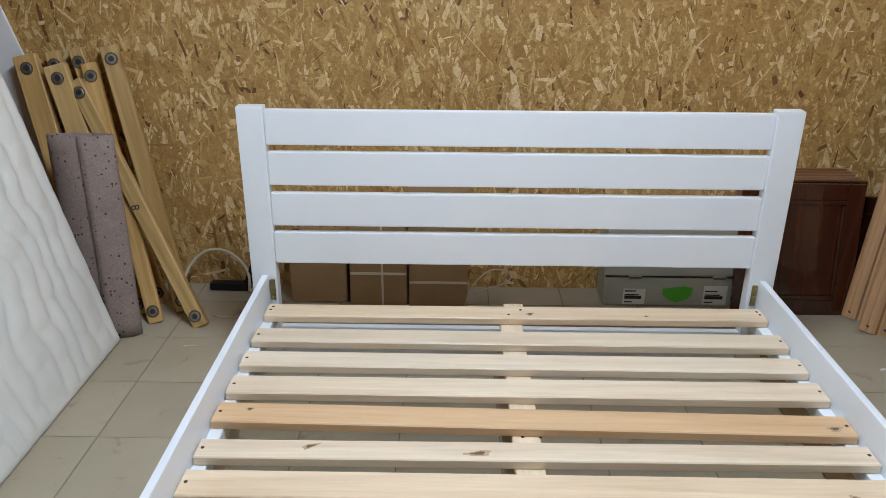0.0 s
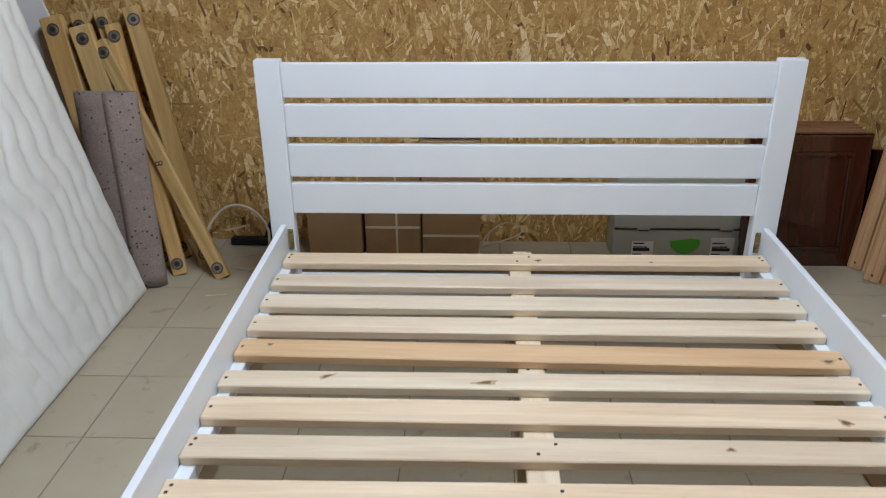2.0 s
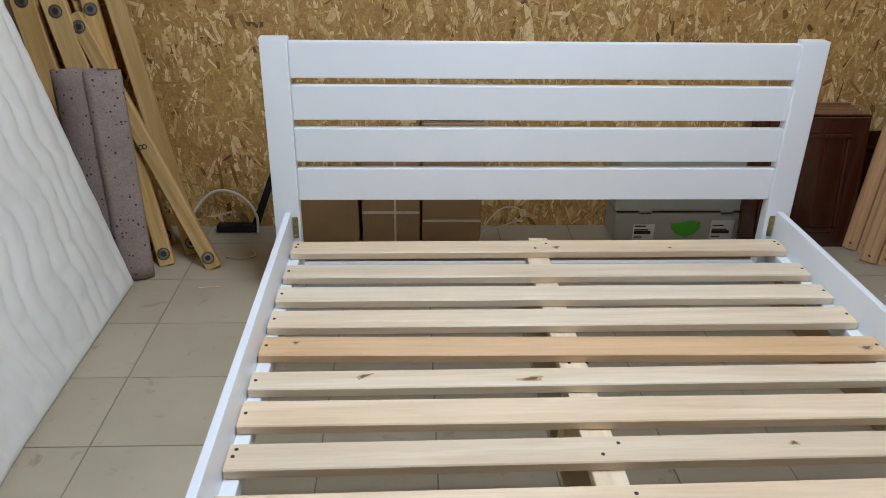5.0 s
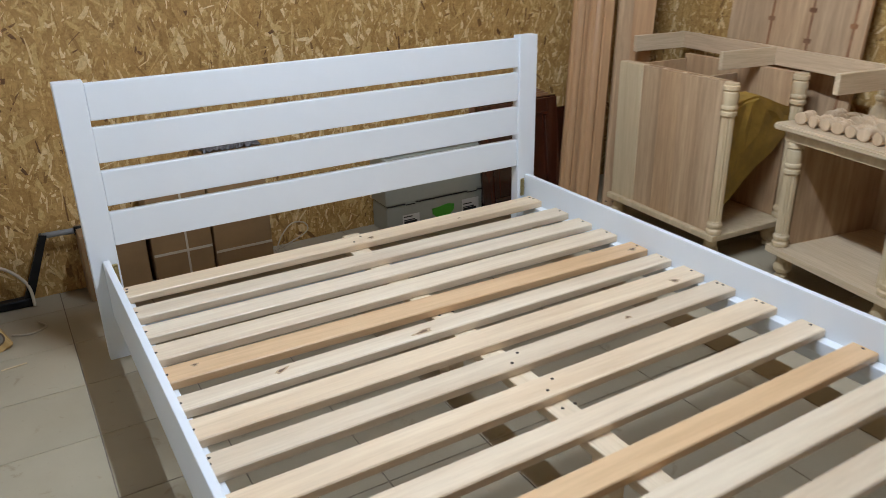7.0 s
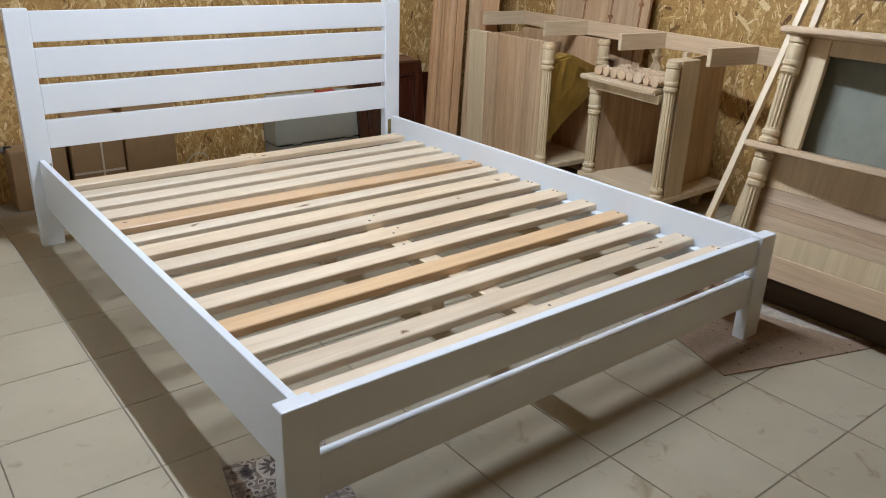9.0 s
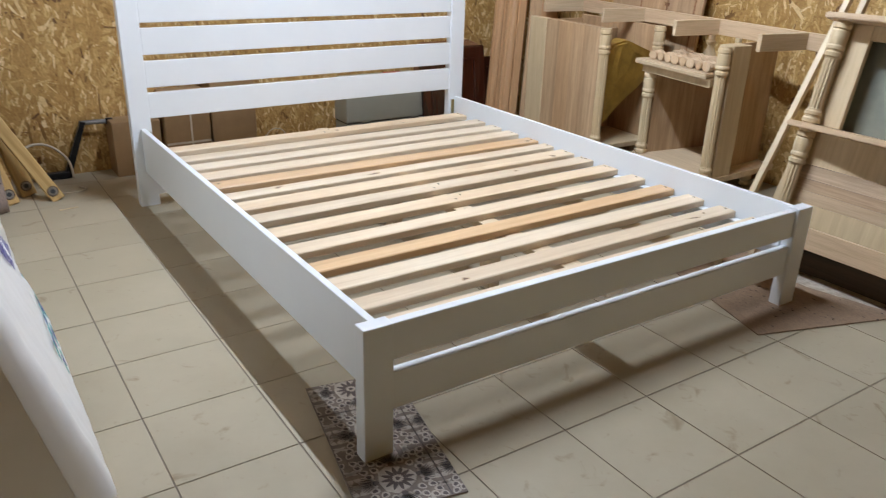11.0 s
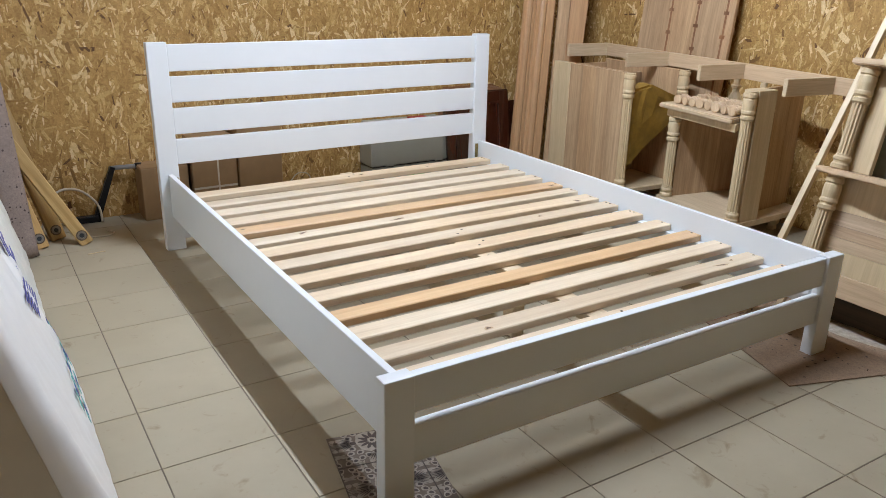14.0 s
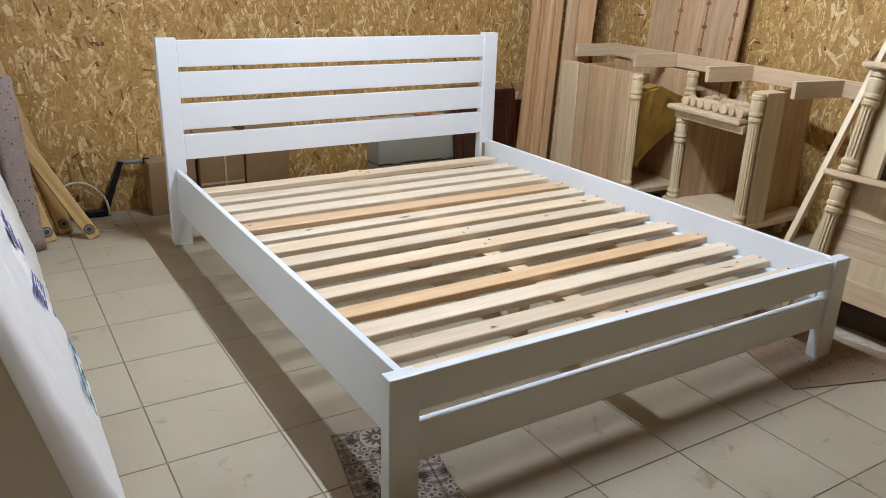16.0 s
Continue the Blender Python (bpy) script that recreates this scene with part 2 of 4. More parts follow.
def add_lathe(bm, profile, at=(0, 0, 0), n=20, flutes=None):
    """A turned form round z. profile: (radius, height). flutes: (from, to, depth, count) cut into the shaft."""
    rings = []
    for r, z in profile:
        ring = []
        for i in range(n):
            a = 2 * math.pi * i / n
            rr = r
            if flutes and flutes[0] < z < flutes[1]:
                rr = r - flutes[2] * (0.5 + 0.5 * math.cos(a * flutes[3]))
            ring.append(bm.verts.new((at[0] + rr * math.cos(a), at[1] + rr * math.sin(a), at[2] + z)))
        rings.append(ring)
    for p, q in zip(rings, rings[1:]):
        for i in range(n):
            bm.faces.new((p[i], p[(i + 1) % n], q[(i + 1) % n], q[i]))
    bm.faces.new(rings[0][::-1])
    bm.faces.new(rings[-1])
    return bm


def add_tube(bm, pts, r, n=8):
    """A round bar along a line of points."""
    pts = [Vector(p) for p in pts]
    rings = []
    for i, p in enumerate(pts):
        d = (pts[min(i + 1, len(pts) - 1)] - pts[max(i - 1, 0)]).normalized()
        u = d.orthogonal().normalized() if i == 0 else (u0 - d * u0.dot(d)).normalized()
        u0, w = u, d.cross(u)
        rings.append([bm.verts.new(p + r * (math.cos(2 * math.pi * k / n) * u + math.sin(2 * math.pi * k / n) * w)) for k in range(n)])
    for a, b in zip(rings, rings[1:]):
        for k in range(n):
            f = bm.faces.new((a[k], a[(k + 1) % n], b[(k + 1) % n], b[k]))
            f.smooth = True
    bm.faces.new(rings[0][::-1])
    bm.faces.new(rings[-1])
    return bm


def add_disc(bm, at, r, h, n=12):
    """A flat round plug that stands on z."""
    return add_lathe(bm, [(r, 0), (r, h)], at, n)


def add_prism(bm, outline, y0, y1, plane="xz"):
    """An outline drawn in a plane, given thickness across it."""
    def place(a, b, c):
        return (a, c, b) if plane == "xz" else ((a, b, c) if plane == "xy" else (c, a, b))
    p = [bm.verts.new(place(a, b, y0)) for a, b in outline]
    q = [bm.verts.new(place(a, b, y1)) for a, b in outline]
    n = len(p)
    for i in range(n):
        bm.faces.new((p[i], p[(i + 1) % n], q[(i + 1) % n], q[i]))
    bm.faces.new(p[::-1])
    bm.faces.new(q)
    bmesh.ops.recalc_face_normals(bm, faces=bm.faces)
    return bm


def leaning(foot, head, spin):
    """The frame of a bar from foot to head whose local -y looks into the room."""
    f, h = Vector(foot), Vector(head)
    z = (h - f).normalized()
    y = (Vector((0, 1, 0)) - z * z.y).normalized()
    m = Matrix((y.cross(z), y, z)).transposed().to_4x4()
    return Matrix.Translation(f) @ m @ pose(0, 0, 0, 0, 0, spin), (h - f).length


def mesh_of(name, bm, material):
    me = bpy.data.meshes.new(name)
    bm.to_mesh(me)
    bm.free()
    me.materials.append(material)
    return me


def part(name, bm, material, parent, label=""):
    ob = new(name, mesh_of(name, bm, material))
    ob.parent = parent
    if label:
        ob["label"] = label
    return ob


def piece(name, me, parent, m):
    ob = new(name, me)
    ob.parent, ob.matrix_basis = parent, m
    return ob


def thing(name, label, category, group="", m=None, kind=""):
    ob = new(name)
    ob.empty_display_size = 0.05
    if m is not None:
        ob.matrix_basis = m
    return tagged(ob, label, category, group, kind)


def solid(name, bm, material, label, category="", kind="", m=None, group=""):
    ob = new(name, mesh_of(name, bm, material))
    if m is not None:
        ob.matrix_basis = m
    return tagged(ob, label, category, group, kind)


# ---- the room ----
WALL_Y, WALL_L, WALL_R, WALL_F, HIGH = 0.65, -2.02, 2.0, -4.8, 2.6
wall_north = solid("wall_north", box((WALL_L - 0.1, WALL_Y, 0), (WALL_R + 0.1, WALL_Y + 0.1, HIGH)), OSB_BOARD, "wall clad in raw golden OSB board", "wall", "structure")
wall_east = solid("wall_east", box((WALL_R, WALL_F, 0), (WALL_R + 0.1, WALL_Y, HIGH)), OSB_BOARD, "side wall clad in raw golden OSB board", "wall", "structure")
# unseen west wall, its brown chosen to bounce little light
wall_west = solid("wall_west", box((WALL_L - 0.1, WALL_F, 0), (WALL_L, WALL_Y, HIGH)), LOW_BOUNCE_WALL, "unseen side wall, dark brown for little bounced light", "wall", "structure")
# unseen wall added close by, so its tan bounces light onto the footboard
wall_south = solid("wall_south", box((WALL_L - 0.1, WALL_F - 0.1, 0), (WALL_R + 0.1, WALL_F, HIGH)), WARM_BOUNCE, "unseen tan end wall, added to bounce warm light", "wall", "structure")
# unseen ceiling, its brown chosen to bounce little light
ceiling = solid("ceiling", box((WALL_L - 0.1, WALL_F - 0.1, HIGH), (WALL_R + 0.1, WALL_Y + 0.1, HIGH + 0.1)), LOW_BOUNCE_CEILING, "unseen ceiling, dark brown for little bounced light", "ceiling", "structure")
floor = solid("floor", box((WALL_L - 0.1, WALL_F - 0.1, -0.1), (WALL_R + 0.1, WALL_Y + 0.1, -0.003)), GROUT, "floor of square beige ceramic tiles with dark joints", "floor", "structure")

lamp = thing("ceiling_lamp", "slim white strip lamp with a bare tube under the ceiling", "lamp", m=pose(LAMP[0], LAMP[1], LAMP[2]))
part("body", box((-0.03, -0.62, 0.035), (0.03, 0.62, HIGH - LAMP[2] - 0.001), 0.006), LAMP_BODY, lamp)
part("tube", add_tube(bmesh.new(), [(0, -0.58, 0), (0, 0, 0), (0, 0.58, 0)], 0.013, 14), LAMP_GLOW, lamp, "glowing tube")
for y in (-0.60, 0.60):
    part("tube_holder", box((-0.018, y - 0.019, -0.018), (0.018, y + 0.019, 0.0345), 0.003), LAMP_BODY, lamp)


# ---- the bed ----
SCREW_MESH = mesh_of("screw", add_disc(bmesh.new(), (0, 0, 0), 0.0045, 0.0017, 10), SCREW)


def build_bed():
    bed = thing("bed_frame", "white lacquered wooden double bed frame with bare pine slats", "bed")
    # headboard
    HW, T, TOP = 0.85, 0.045, 0.897
    for s in (-1, 1):
        part("headboard_post", box((min(s * HW, s * (HW - 0.082)), 0, 0), (max(s * HW, s * (HW - 0.082)), T, TOP), 0.004, 2), WHITE_PAINT, bed)
    for z0, z1 in ((0.778, 0.887), (0.649, 0.757), (0.514, 0.624), (0.384, 0.492)):
        part("headboard_board", box((-HW + 0.0825, 0.008, z0), (HW - 0.0825, 0.034, z1), 0.004, 2), WHITE_PAINT, bed)
    part("headboard_bottom_rail", box((-HW + 0.0825, 0.010, 0.045), (HW - 0.0825, 0.034, 0.150), 0.003, 2), WHITE_PAINT, bed)
    # footboard
    FY, FW = -2.056, 0.842
    for s in (-1, 1):
        part("footboard_post", box((min(s * FW, s * (FW - 0.078)), FY, 0), (max(s * FW, s * (FW - 0.078)), FY + 0.042, 0.355), 0.004, 2), WHITE_PAINT, bed)
    part("footboard_board", box((-FW + 0.0785, FY + 0.010, 0.253), (FW - 0.0785, FY + 0.036, 0.349), 0.004, 2), WHITE_PAINT, bed)
    part("footboard_board", box((-FW + 0.0785, FY + 0.010, 0.119), (FW - 0.0785, FY + 0.036, 0.221), 0.004, 2), WHITE_PAINT, bed)
    # side rails with their ledgers and brackets
    for s in (-1, 1):
        a, b = sorted((s * 0.8205, s * 0.8005))
        rail = part("side_rail", box((a, FY + 0.0425, 0.156), (b, -0.0005, 0.346), 0.003, 2), WHITE_PAINT, bed)
        a, b = sorted((s * 0.800, s * 0.766))
        part("ledger", box((a, FY + 0.05, 0.203), (b, -0.02, 0.2412), 0.002), WHITE_PAINT, rail)
        br = part("bracket", box((s * 0.789 - 0.009, -0.006, 0.256), (s * 0.789 + 0.009, -0.0005, 0.330), 0.002), BRASS, rail, "yellow zinc bed bracket")
        bm = bmesh.new()
        for z in (0.269, 0.293, 0.317):
            add_lathe(bm, [(0.0045, 0), (0.0045, 0.006), (0.002, 0.008)], (0, 0, 0), 10)
            bmesh.ops.rotate(bm, verts=bm.verts[-30:], cent=(0, 0, 0), matrix=Matrix.Rotation(radians(90), 3, "X"))
            bmesh.ops.translate(bm, verts=bm.verts[-30:], vec=(s * 0.789, -0.006, z))
        part("bolt", bm, BRASS, br)
        if s < 0:
            rail.matrix_basis = pose(0.006, 0.004, 0, 0, 0, 0.35)  # runs slightly inwards to the foot end
    # centre beam with its legs
    beam = part("centre_beam", box((-0.040, FY + 0.05, 0.214), (0.030, -0.03, 0.2412), 0.002), BEAM_WOOD, bed, "pale pine centre beam")
    part("end_block", box((-0.026, -0.048, 0.2415), (0.036, -0.030, 0.2665), 0.002), BEAM_WOOD, beam)
    for y in (-0.75, -1.42):
        part("centre_leg", box((-0.030, y - 0.03, 0), (0.020, y + 0.03, 0.2135 - 0.0005), 0.003), BEAM_WOOD, beam)
    # slats
    # each slat: middle, width, slight turn in degrees
    laid = ((-0.091, 0.082, 0.3), (-0.255, 0.081, 0.0), (-0.391, 0.080, 0.0), (-0.523, 0.086, 0.1), (-0.662, 0.084, -0.8), (-0.792, 0.070, 0.4), (-0.916, 0.088, 0.1),
            (-1.048, 0.079, 0.6), (-1.193, 0.083, 0.8), (-1.348, 0.076, 0.8), (-1.500, 0.072, 0.9), (-1.632, 0.080, 0.5), (-1.773, 0.072, 0.4), (-1.905, 0.072, 0.0))
    for i, (y, w, turn) in enumerate(laid):
        z0 = 0.2418
        bm = box((-0.786, -w / 2, 0), (0.797, w / 2, 0.025), 0.003, 1)
        slat = part("slat", bm, SLAT_ORANGE if i in (4, 10) else SLAT_WOOD, bed, "orange-toned alder slat" if i in (4, 10) else "")
        slat.matrix_basis = pose(0, y, z0, 0, 0, turn)
        two = i in (0, 7, 8, 13)
        pts = [(-0.772, 0.0), (0.784, 0.0)] + ([(-0.768, 0.021), (0.780, 0.019)] if two else [])
        if two:
            pts += [(-0.014, -0.017), (0.026, 0.016)]
        for x, y in pts:
            piece("screw", SCREW_MESH, slat, pose(x, y, 0.0240))
    for y, xs in ((-0.703, (-0.014, 0.030)), (-1.258, (-0.006, 0.031))):
        for x in xs:
            piece("screw", SCREW_MESH, beam, pose(x, y, 0.2402))
    return bed


def knot(slat, x, y, rx, ry, turn):
    """A dark knot with a paler ring, flush with the top of its slat."""
    for name, k, h, mat in (("knot_ring", 1.0, 0.0253, KNOT_RING), ("knot", 0.55, 0.0256, KNOT)):
        bm = bmesh.new()
        vs = []
        for i in range(14):
            a = 2 * math.pi * i / 14
            r = 1 + 0.22 * math.sin(3 * a + x * 9) + 0.12 * math.sin(5 * a)
            vs.append(bm.verts.new((k * r * rx * math.cos(a), k * r * ry * math.sin(a), 0)))
        bm.faces.new(vs)
        o = part(name, bm, mat, slat)
        o.matrix_basis = pose(x, y, h, 0, 0, turn)


KNOT, KNOT_RING = plain("knot_heart", (0.16, 0.085, 0.04), 0.5, 0, 0.4, 120), plain("knot_ring", (0.50, 0.34, 0.19), 0.45, 0, 0.25, 90)
bed = build_bed()
SLATS = sorted([o for o in bed.children if o.name.startswith("slat")], key=lambda o: -o.location.y)
for i, x, y, rx, ry, turn in ((0, 0.054, -0.012, 0.013, 0.010, 20), (4, 0.75, -0.014, 0.020, 0.011, 10), (5, -0.52, 0.010, 0.022, 0.008, 25), (5, -0.125, -0.010, 0.032, 0.010, 8),
                              (6, 0.685, -0.024, 0.016, 0.012, -30), (7, 0.40, 0.004, 0.012, 0.008, 0), (4, -0.70, 0.012, 0.010, 0.008, 0), (12, -0.38, -0.015, 0.014, 0.009, 0), (12, 0.67, 0.006, 0.010, 0.006, 15), (12, 0.60, -0.010, 0.034, 0.006, -12), (0, 0.42, -0.020, 0.008, 0.006, 0)):
    knot(SLATS[i], x, y, rx, ry, turn)


# ---- along the left wall ----
def build_mattress():
    """A wrapped mattress that stands on its long side and leans on the wall."""
    tilt = math.degrees(math.atan(0.235))
    L, Hh, D = 2.10, 1.56, 0.20
    mt = thing("mattress", "white quilted mattress in printed film, leaning on the wall", "mattress", m=pose(-1.385, -0.895, 0.001, 0, -tilt, 0))
    def bulge(y, z):
        """The loose film swells towards the foot end."""
        k = min(1.0, max(0.0, (0.2 - y) / 0.5), max(0.0, (y + L / 2) / 0.05))
        fall = max(0.0, 1 - max(0.0, z - 0.15) / 0.6)
        return 0.036 * k * k * (3 - 2 * k) * fall
    # body: front face at local x = 0, back at -D
    ny, nz = 190, 130
    bm = bmesh.new()
    grid = []
    for j in range(nz + 1):
        row = []
        for i in range(ny + 1):
            u, v = i / ny, j / nz
            y, z = (u - 0.5) * L, v * Hh
            e = min(min(u, 1 - u) * L, min(v, 1 - v) * Hh)
            rnd = 0.022 * (1 - min(1, e / 0.03)) ** 2
            g = max(0.0, 1 - u * L / 0.03)
            rnd = max(rnd, 0.03 * (1 - math.sqrt(1 - g * g)))
            # puffs in upright rows
            c = y / 0.082 + 0.85 * noise.noise(Vector((y * 4, z * 5, 0.7)))
            r = z / 0.115 + 0.37 * math.floor(c) + 0.35 * noise.noise(Vector((y * 5, z * 6, 3.1)))
            q = abs(math.sin(math.pi * c)) ** 0.6 * (0.45 + 0.55 * abs(math.sin(math.pi * r)) ** 0.5)
            nn = noise.noise(Vector((y * 14, z * 11, 0.3))) * 0.005 + noise.noise(Vector((y * 38, z * 26, 5.3))) * 0.0022
            fade = min(1.0, e / 0.07)
            plump = bulge(y, z)
            row.append(bm.verts.new((-rnd + plump + fade * ((0.016 * q - 0.011) * (1 if y > -0.35 else 0.25) + nn), y, z)))
        grid.append(row)
    for j in range(nz):
        for i in range(ny):
            f = bm.faces.new((grid[j][i], grid[j][i + 1], grid[j + 1][i + 1], grid[j + 1][i]))
            f.smooth = True
    face = part("quilted_face", bm, QUILT, mt)
    face.data.materials.append(FILM)
    for poly in face.data.polygons:
        poly.material_index = 1 if poly.center.y < -0.15 + 0.06 * math.sin(poly.center.z * 9) else 0
    core = box((-D, -L / 2 + 0.04, 0.002), (-0.024, L / 2 - 0.003, Hh - 0.002), 0.006, 2)
    add_box(core, (-D, -L / 2 + 0.0005, 0.002), (-0.029, -L / 2 + 0.0395, Hh - 0.002), 0.002, 1)
    part("core", core, FILM, mt, "smooth white film wrapping")
    # printed film bars near the foot end
    def bar(name, mat, y, z, wy, hz, turn=0):
        o = part(name, box((0.0, -wy / 2, -hz / 2), (0.0012, wy / 2, hz / 2)), mat, mt)
        o.matrix_basis = pose(bulge(y + 0.895, z) + 0.0035, y + 0.895, z, turn, 0, 0)
    for k in range(5):
        bar("printed_bar", PRINT_BLUE, -1.16 - 0.02 * k, 0.325 + 0.020 * k, 0.24, 0.009, -6)
    for y, z, wy, hz, turn in ((-1.06, 0.42, 0.16, 0.03, 10), (-1.06, 0.46, 0.022, 0.09, 0), (-1.00, 0.50, 0.12, 0.02, -30), (-1.12, 0.50, 0.022, 0.08, 20), (-1.06, 0.54, 0.10, 0.022, 0)):
        bar("printed_bar", PRINT_BLUE, y, z, wy, hz, turn)
    for k in range(15):
        bar("printed_bar", PRINT_TEAL if k % 3 else PRINT_BLUE, -0.93 - 0.040 * k, 0.165 + 0.006 * (k % 2), 0.024, 0.024, 10)
        if k % 4 != 2:
            bar("printed_bar", PRINT_TEAL if k % 4 else PRINT_BLUE, -0.95 - 0.040 * k, 0.115, 0.026, 0.022, 10)
    return mt


build_mattress()


solid("white_board", add_prism(bmesh.new(), [(-2.015, 1.44), (-1.955, 1.44), (-1.81, 0.94), (-1.81, 0.0), (-2.015, 0.0)], 0.628, 0.640), FILM, "white board standing against the wall behind the rails", "board")


def build_felt_roll():
    """A folded, rolled felt underlay that leans on the beams."""
    ob = thing("felt_roll", "rolled mauve-grey recycled felt underlay with dark specks", "felt roll", m=pose(-1.462, 0.215, 0.0, -7, 0, 0))
    n, nz, cut = 44, 14, 15

    def spot(i, j):
        z, a, r = 0.735 * j / nz, 2.6 * math.pi * i / n, 1.0 - 0.16 * i / n
        return (0.124 * r * math.cos(a - 1.45) - 0.04 * z, 0.052 * r * math.sin(a - 1.45) + 0.003 * noise.noise(Vector((a, z * 5, 0))), z)
    for name, lo, hi in (("loose_flap", 0, cut), ("wound_sheet", cut, n)):
        bm = bmesh.new()
        rings = [[bm.verts.new(spot(i, j)) for i in range(lo, hi + 1)] for j in range(nz + 1)]
        for p, q in zip(rings, rings[1:]):
            for i in range(hi - lo):
                f = bm.faces.new((p[i], p[i + 1], q[i + 1], q[i]))
                f.smooth = True
        part(name, bm, FELT, ob).modifiers.new("thickness", "SOLIDIFY").thickness = 0.008
    return ob


build_felt_roll()


def build_beam(foot, head, w, d, spin, washers=(True, True)):
    """A leaning square pine rail with a bolt hole at each end."""
    m, L = leaning(foot, head, spin)
    ob = thing("timber_rail", "yellowed pine rail with steel bolt sockets, leaning on the wall", "timber", "leaning pine rails", m)
    part("bar", box((-w / 2, -d / 2, 0), (w / 2, d / 2, L), 0.004, 1), OLD_PINE, ob)
    for on, z in zip(washers, (0.045, L - 0.05)):
        if on:
            bm = add_lathe(bmesh.new(), [(0.024, 0), (0.024, 0.0012)], (0, 0, 0), 18)
            bmesh.ops.rotate(bm, verts=bm.verts, cent=(0, 0, 0), matrix=Matrix.Rotation(radians(90), 3, "X"))
            bmesh.ops.translate(bm, verts=bm.verts, vec=(0, -d / 2, z))
            part("stain", bm, RUST, ob, "dark grease stain")
            bm = add_lathe(bmesh.new(), [(0.018, 0), (0.0185, 0.003), (0.017, 0.0042), (0.0115, 0.0042), (0.0105, 0.002), (0.0, 0.002)], (0, 0, 0), 20)
            bmesh.ops.rotate(bm, verts=bm.verts, cent=(0, 0, 0), matrix=Matrix.Rotation(radians(90), 3, "X"))
            bmesh.ops.translate(bm, verts=bm.verts, vec=(0, -d / 2, z))
            sock = part("bolt_socket", bm, STEEL, ob, "dull steel bolt socket")
            part("hole", add_tube(bmesh.new(), [(0, -d / 2 - 0.0032, z), (0, -d / 2 - 0.001, z)], 0.0098, 14), CASE_DARK, sock)
    return ob


RAILS = [((-1.56, 0.38, 0.0), (-1.775, 0.575, 0.955), 0.085, 0.035, 4),
         ((-1.47, 0.42, 0.0), (-1.685, 0.60, 0.965), 0.050, 0.030, 4),
         ((-1.40, 0.37, 0.0), (-1.655, 0.545, 0.925), 0.082, 0.035, 6),
         ((-1.36, 0.47, 0.0), (-1.600, 0.61, 0.975), 0.050, 0.030, 5),
         ((-1.321, 0.30, 0.0), (-1.548, 0.585, 0.925), 0.056, 0.032, 12),
         ((-1.140, 0.275, 0.0), (-1.592, 0.545, 0.868), 0.056, 0.034, 8),
         ((-1.245, 0.40, 0.0), (-1.478, 0.615, 0.985), 0.066, 0.034, 16)]
for k, r in enumerate(RAILS):
    rail = build_beam(*r)
    if k == 5:
        mark = bpy.data.curves.new("pencilled_mark", "FONT")
        mark.body, mark.size, mark.align_x, mark.extrude = "8", 0.045, "CENTER", 0.0002
        mark.materials.append(INK)
        ob = new("pencilled_mark", mark)
        ob.parent, ob.matrix_basis = rail, pose(0.004, -0.0174, 0.50, 90, -75, 0)


# ---- behind the bed ----
def carton(at, size, rz, straps=(), label="plain brown cardboard box on the floor", lean=0, back=0.0):
    """A closed carton with flaps; straps: ('v'|'h', position) bands on the front."""
    w, d, h = size
    ob = thing("cardboard_box", label, "box", "cartons behind the bed", pose(*at, lean, 0, rz))
    part("carton", box((0, 0, 0), (w, d, h), 0.004, 1), CARD, ob)
    part("flap", box((0.003, 0.002, h + 0.0005), (w - 0.003, d / 2 - 0.002, h + 0.004)), CARD, ob)
    part("flap", box((0.003, d / 2 + 0.002, h + 0.0005), (w - 0.003, d - 0.002, h + 0.0035)), CARD, ob)
    for kind, p in straps:
        b = box((p * w - 0.004, -0.0016, 0.002), (p * w + 0.004, -0.0004, h)) if kind == "v" else box((0.002, -0.0024, p * h - 0.005), (w - 0.002, -0.0004, p * h + 0.005))
        part("strap", b, TAPE, ob, "pale packing strap")
    return ob


carton((-0.842, 0.490, 0), (0.226, 0.15, 0.262), 0)
carton((-0.600, 0.468, 0), (0.226, 0.16, 0.385), 0, (("v", 0.57), ("h", 0.36)), "brown cardboard box tied with pale strap")
carton((-0.366, 0.462, 0), (0.232, 0.16, 0.503), 0, (("h", 0.21),), "brown cardboard box with one pale strap")
pack = thing("torn_wrapper", "crumpled dark silvery wrapper lying on a cardboard box", "wrapper", m=pose(-0.36, 0.465, 0.5075))
bm = bmesh.new()
grid = [[bm.verts.new((0.225 * a / 30, 0.15 * b / 14, 0.012 + 0.022 * abs(noise.noise(Vector((a * 0.45, b * 0.5, 1.7)))) - (0.011 if a in (0, 30) or b in (0, 14) else 0))) for a in range(31)] for b in range(15)]
for p, q in zip(grid, grid[1:]):
    for a in range(30):
        bm.faces.new((p[a], p[a + 1], q[a + 1], q[a]))
part("film", bm, WRAPPER, pack).modifiers.new("thickness", "SOLIDIFY").thickness = 0.002


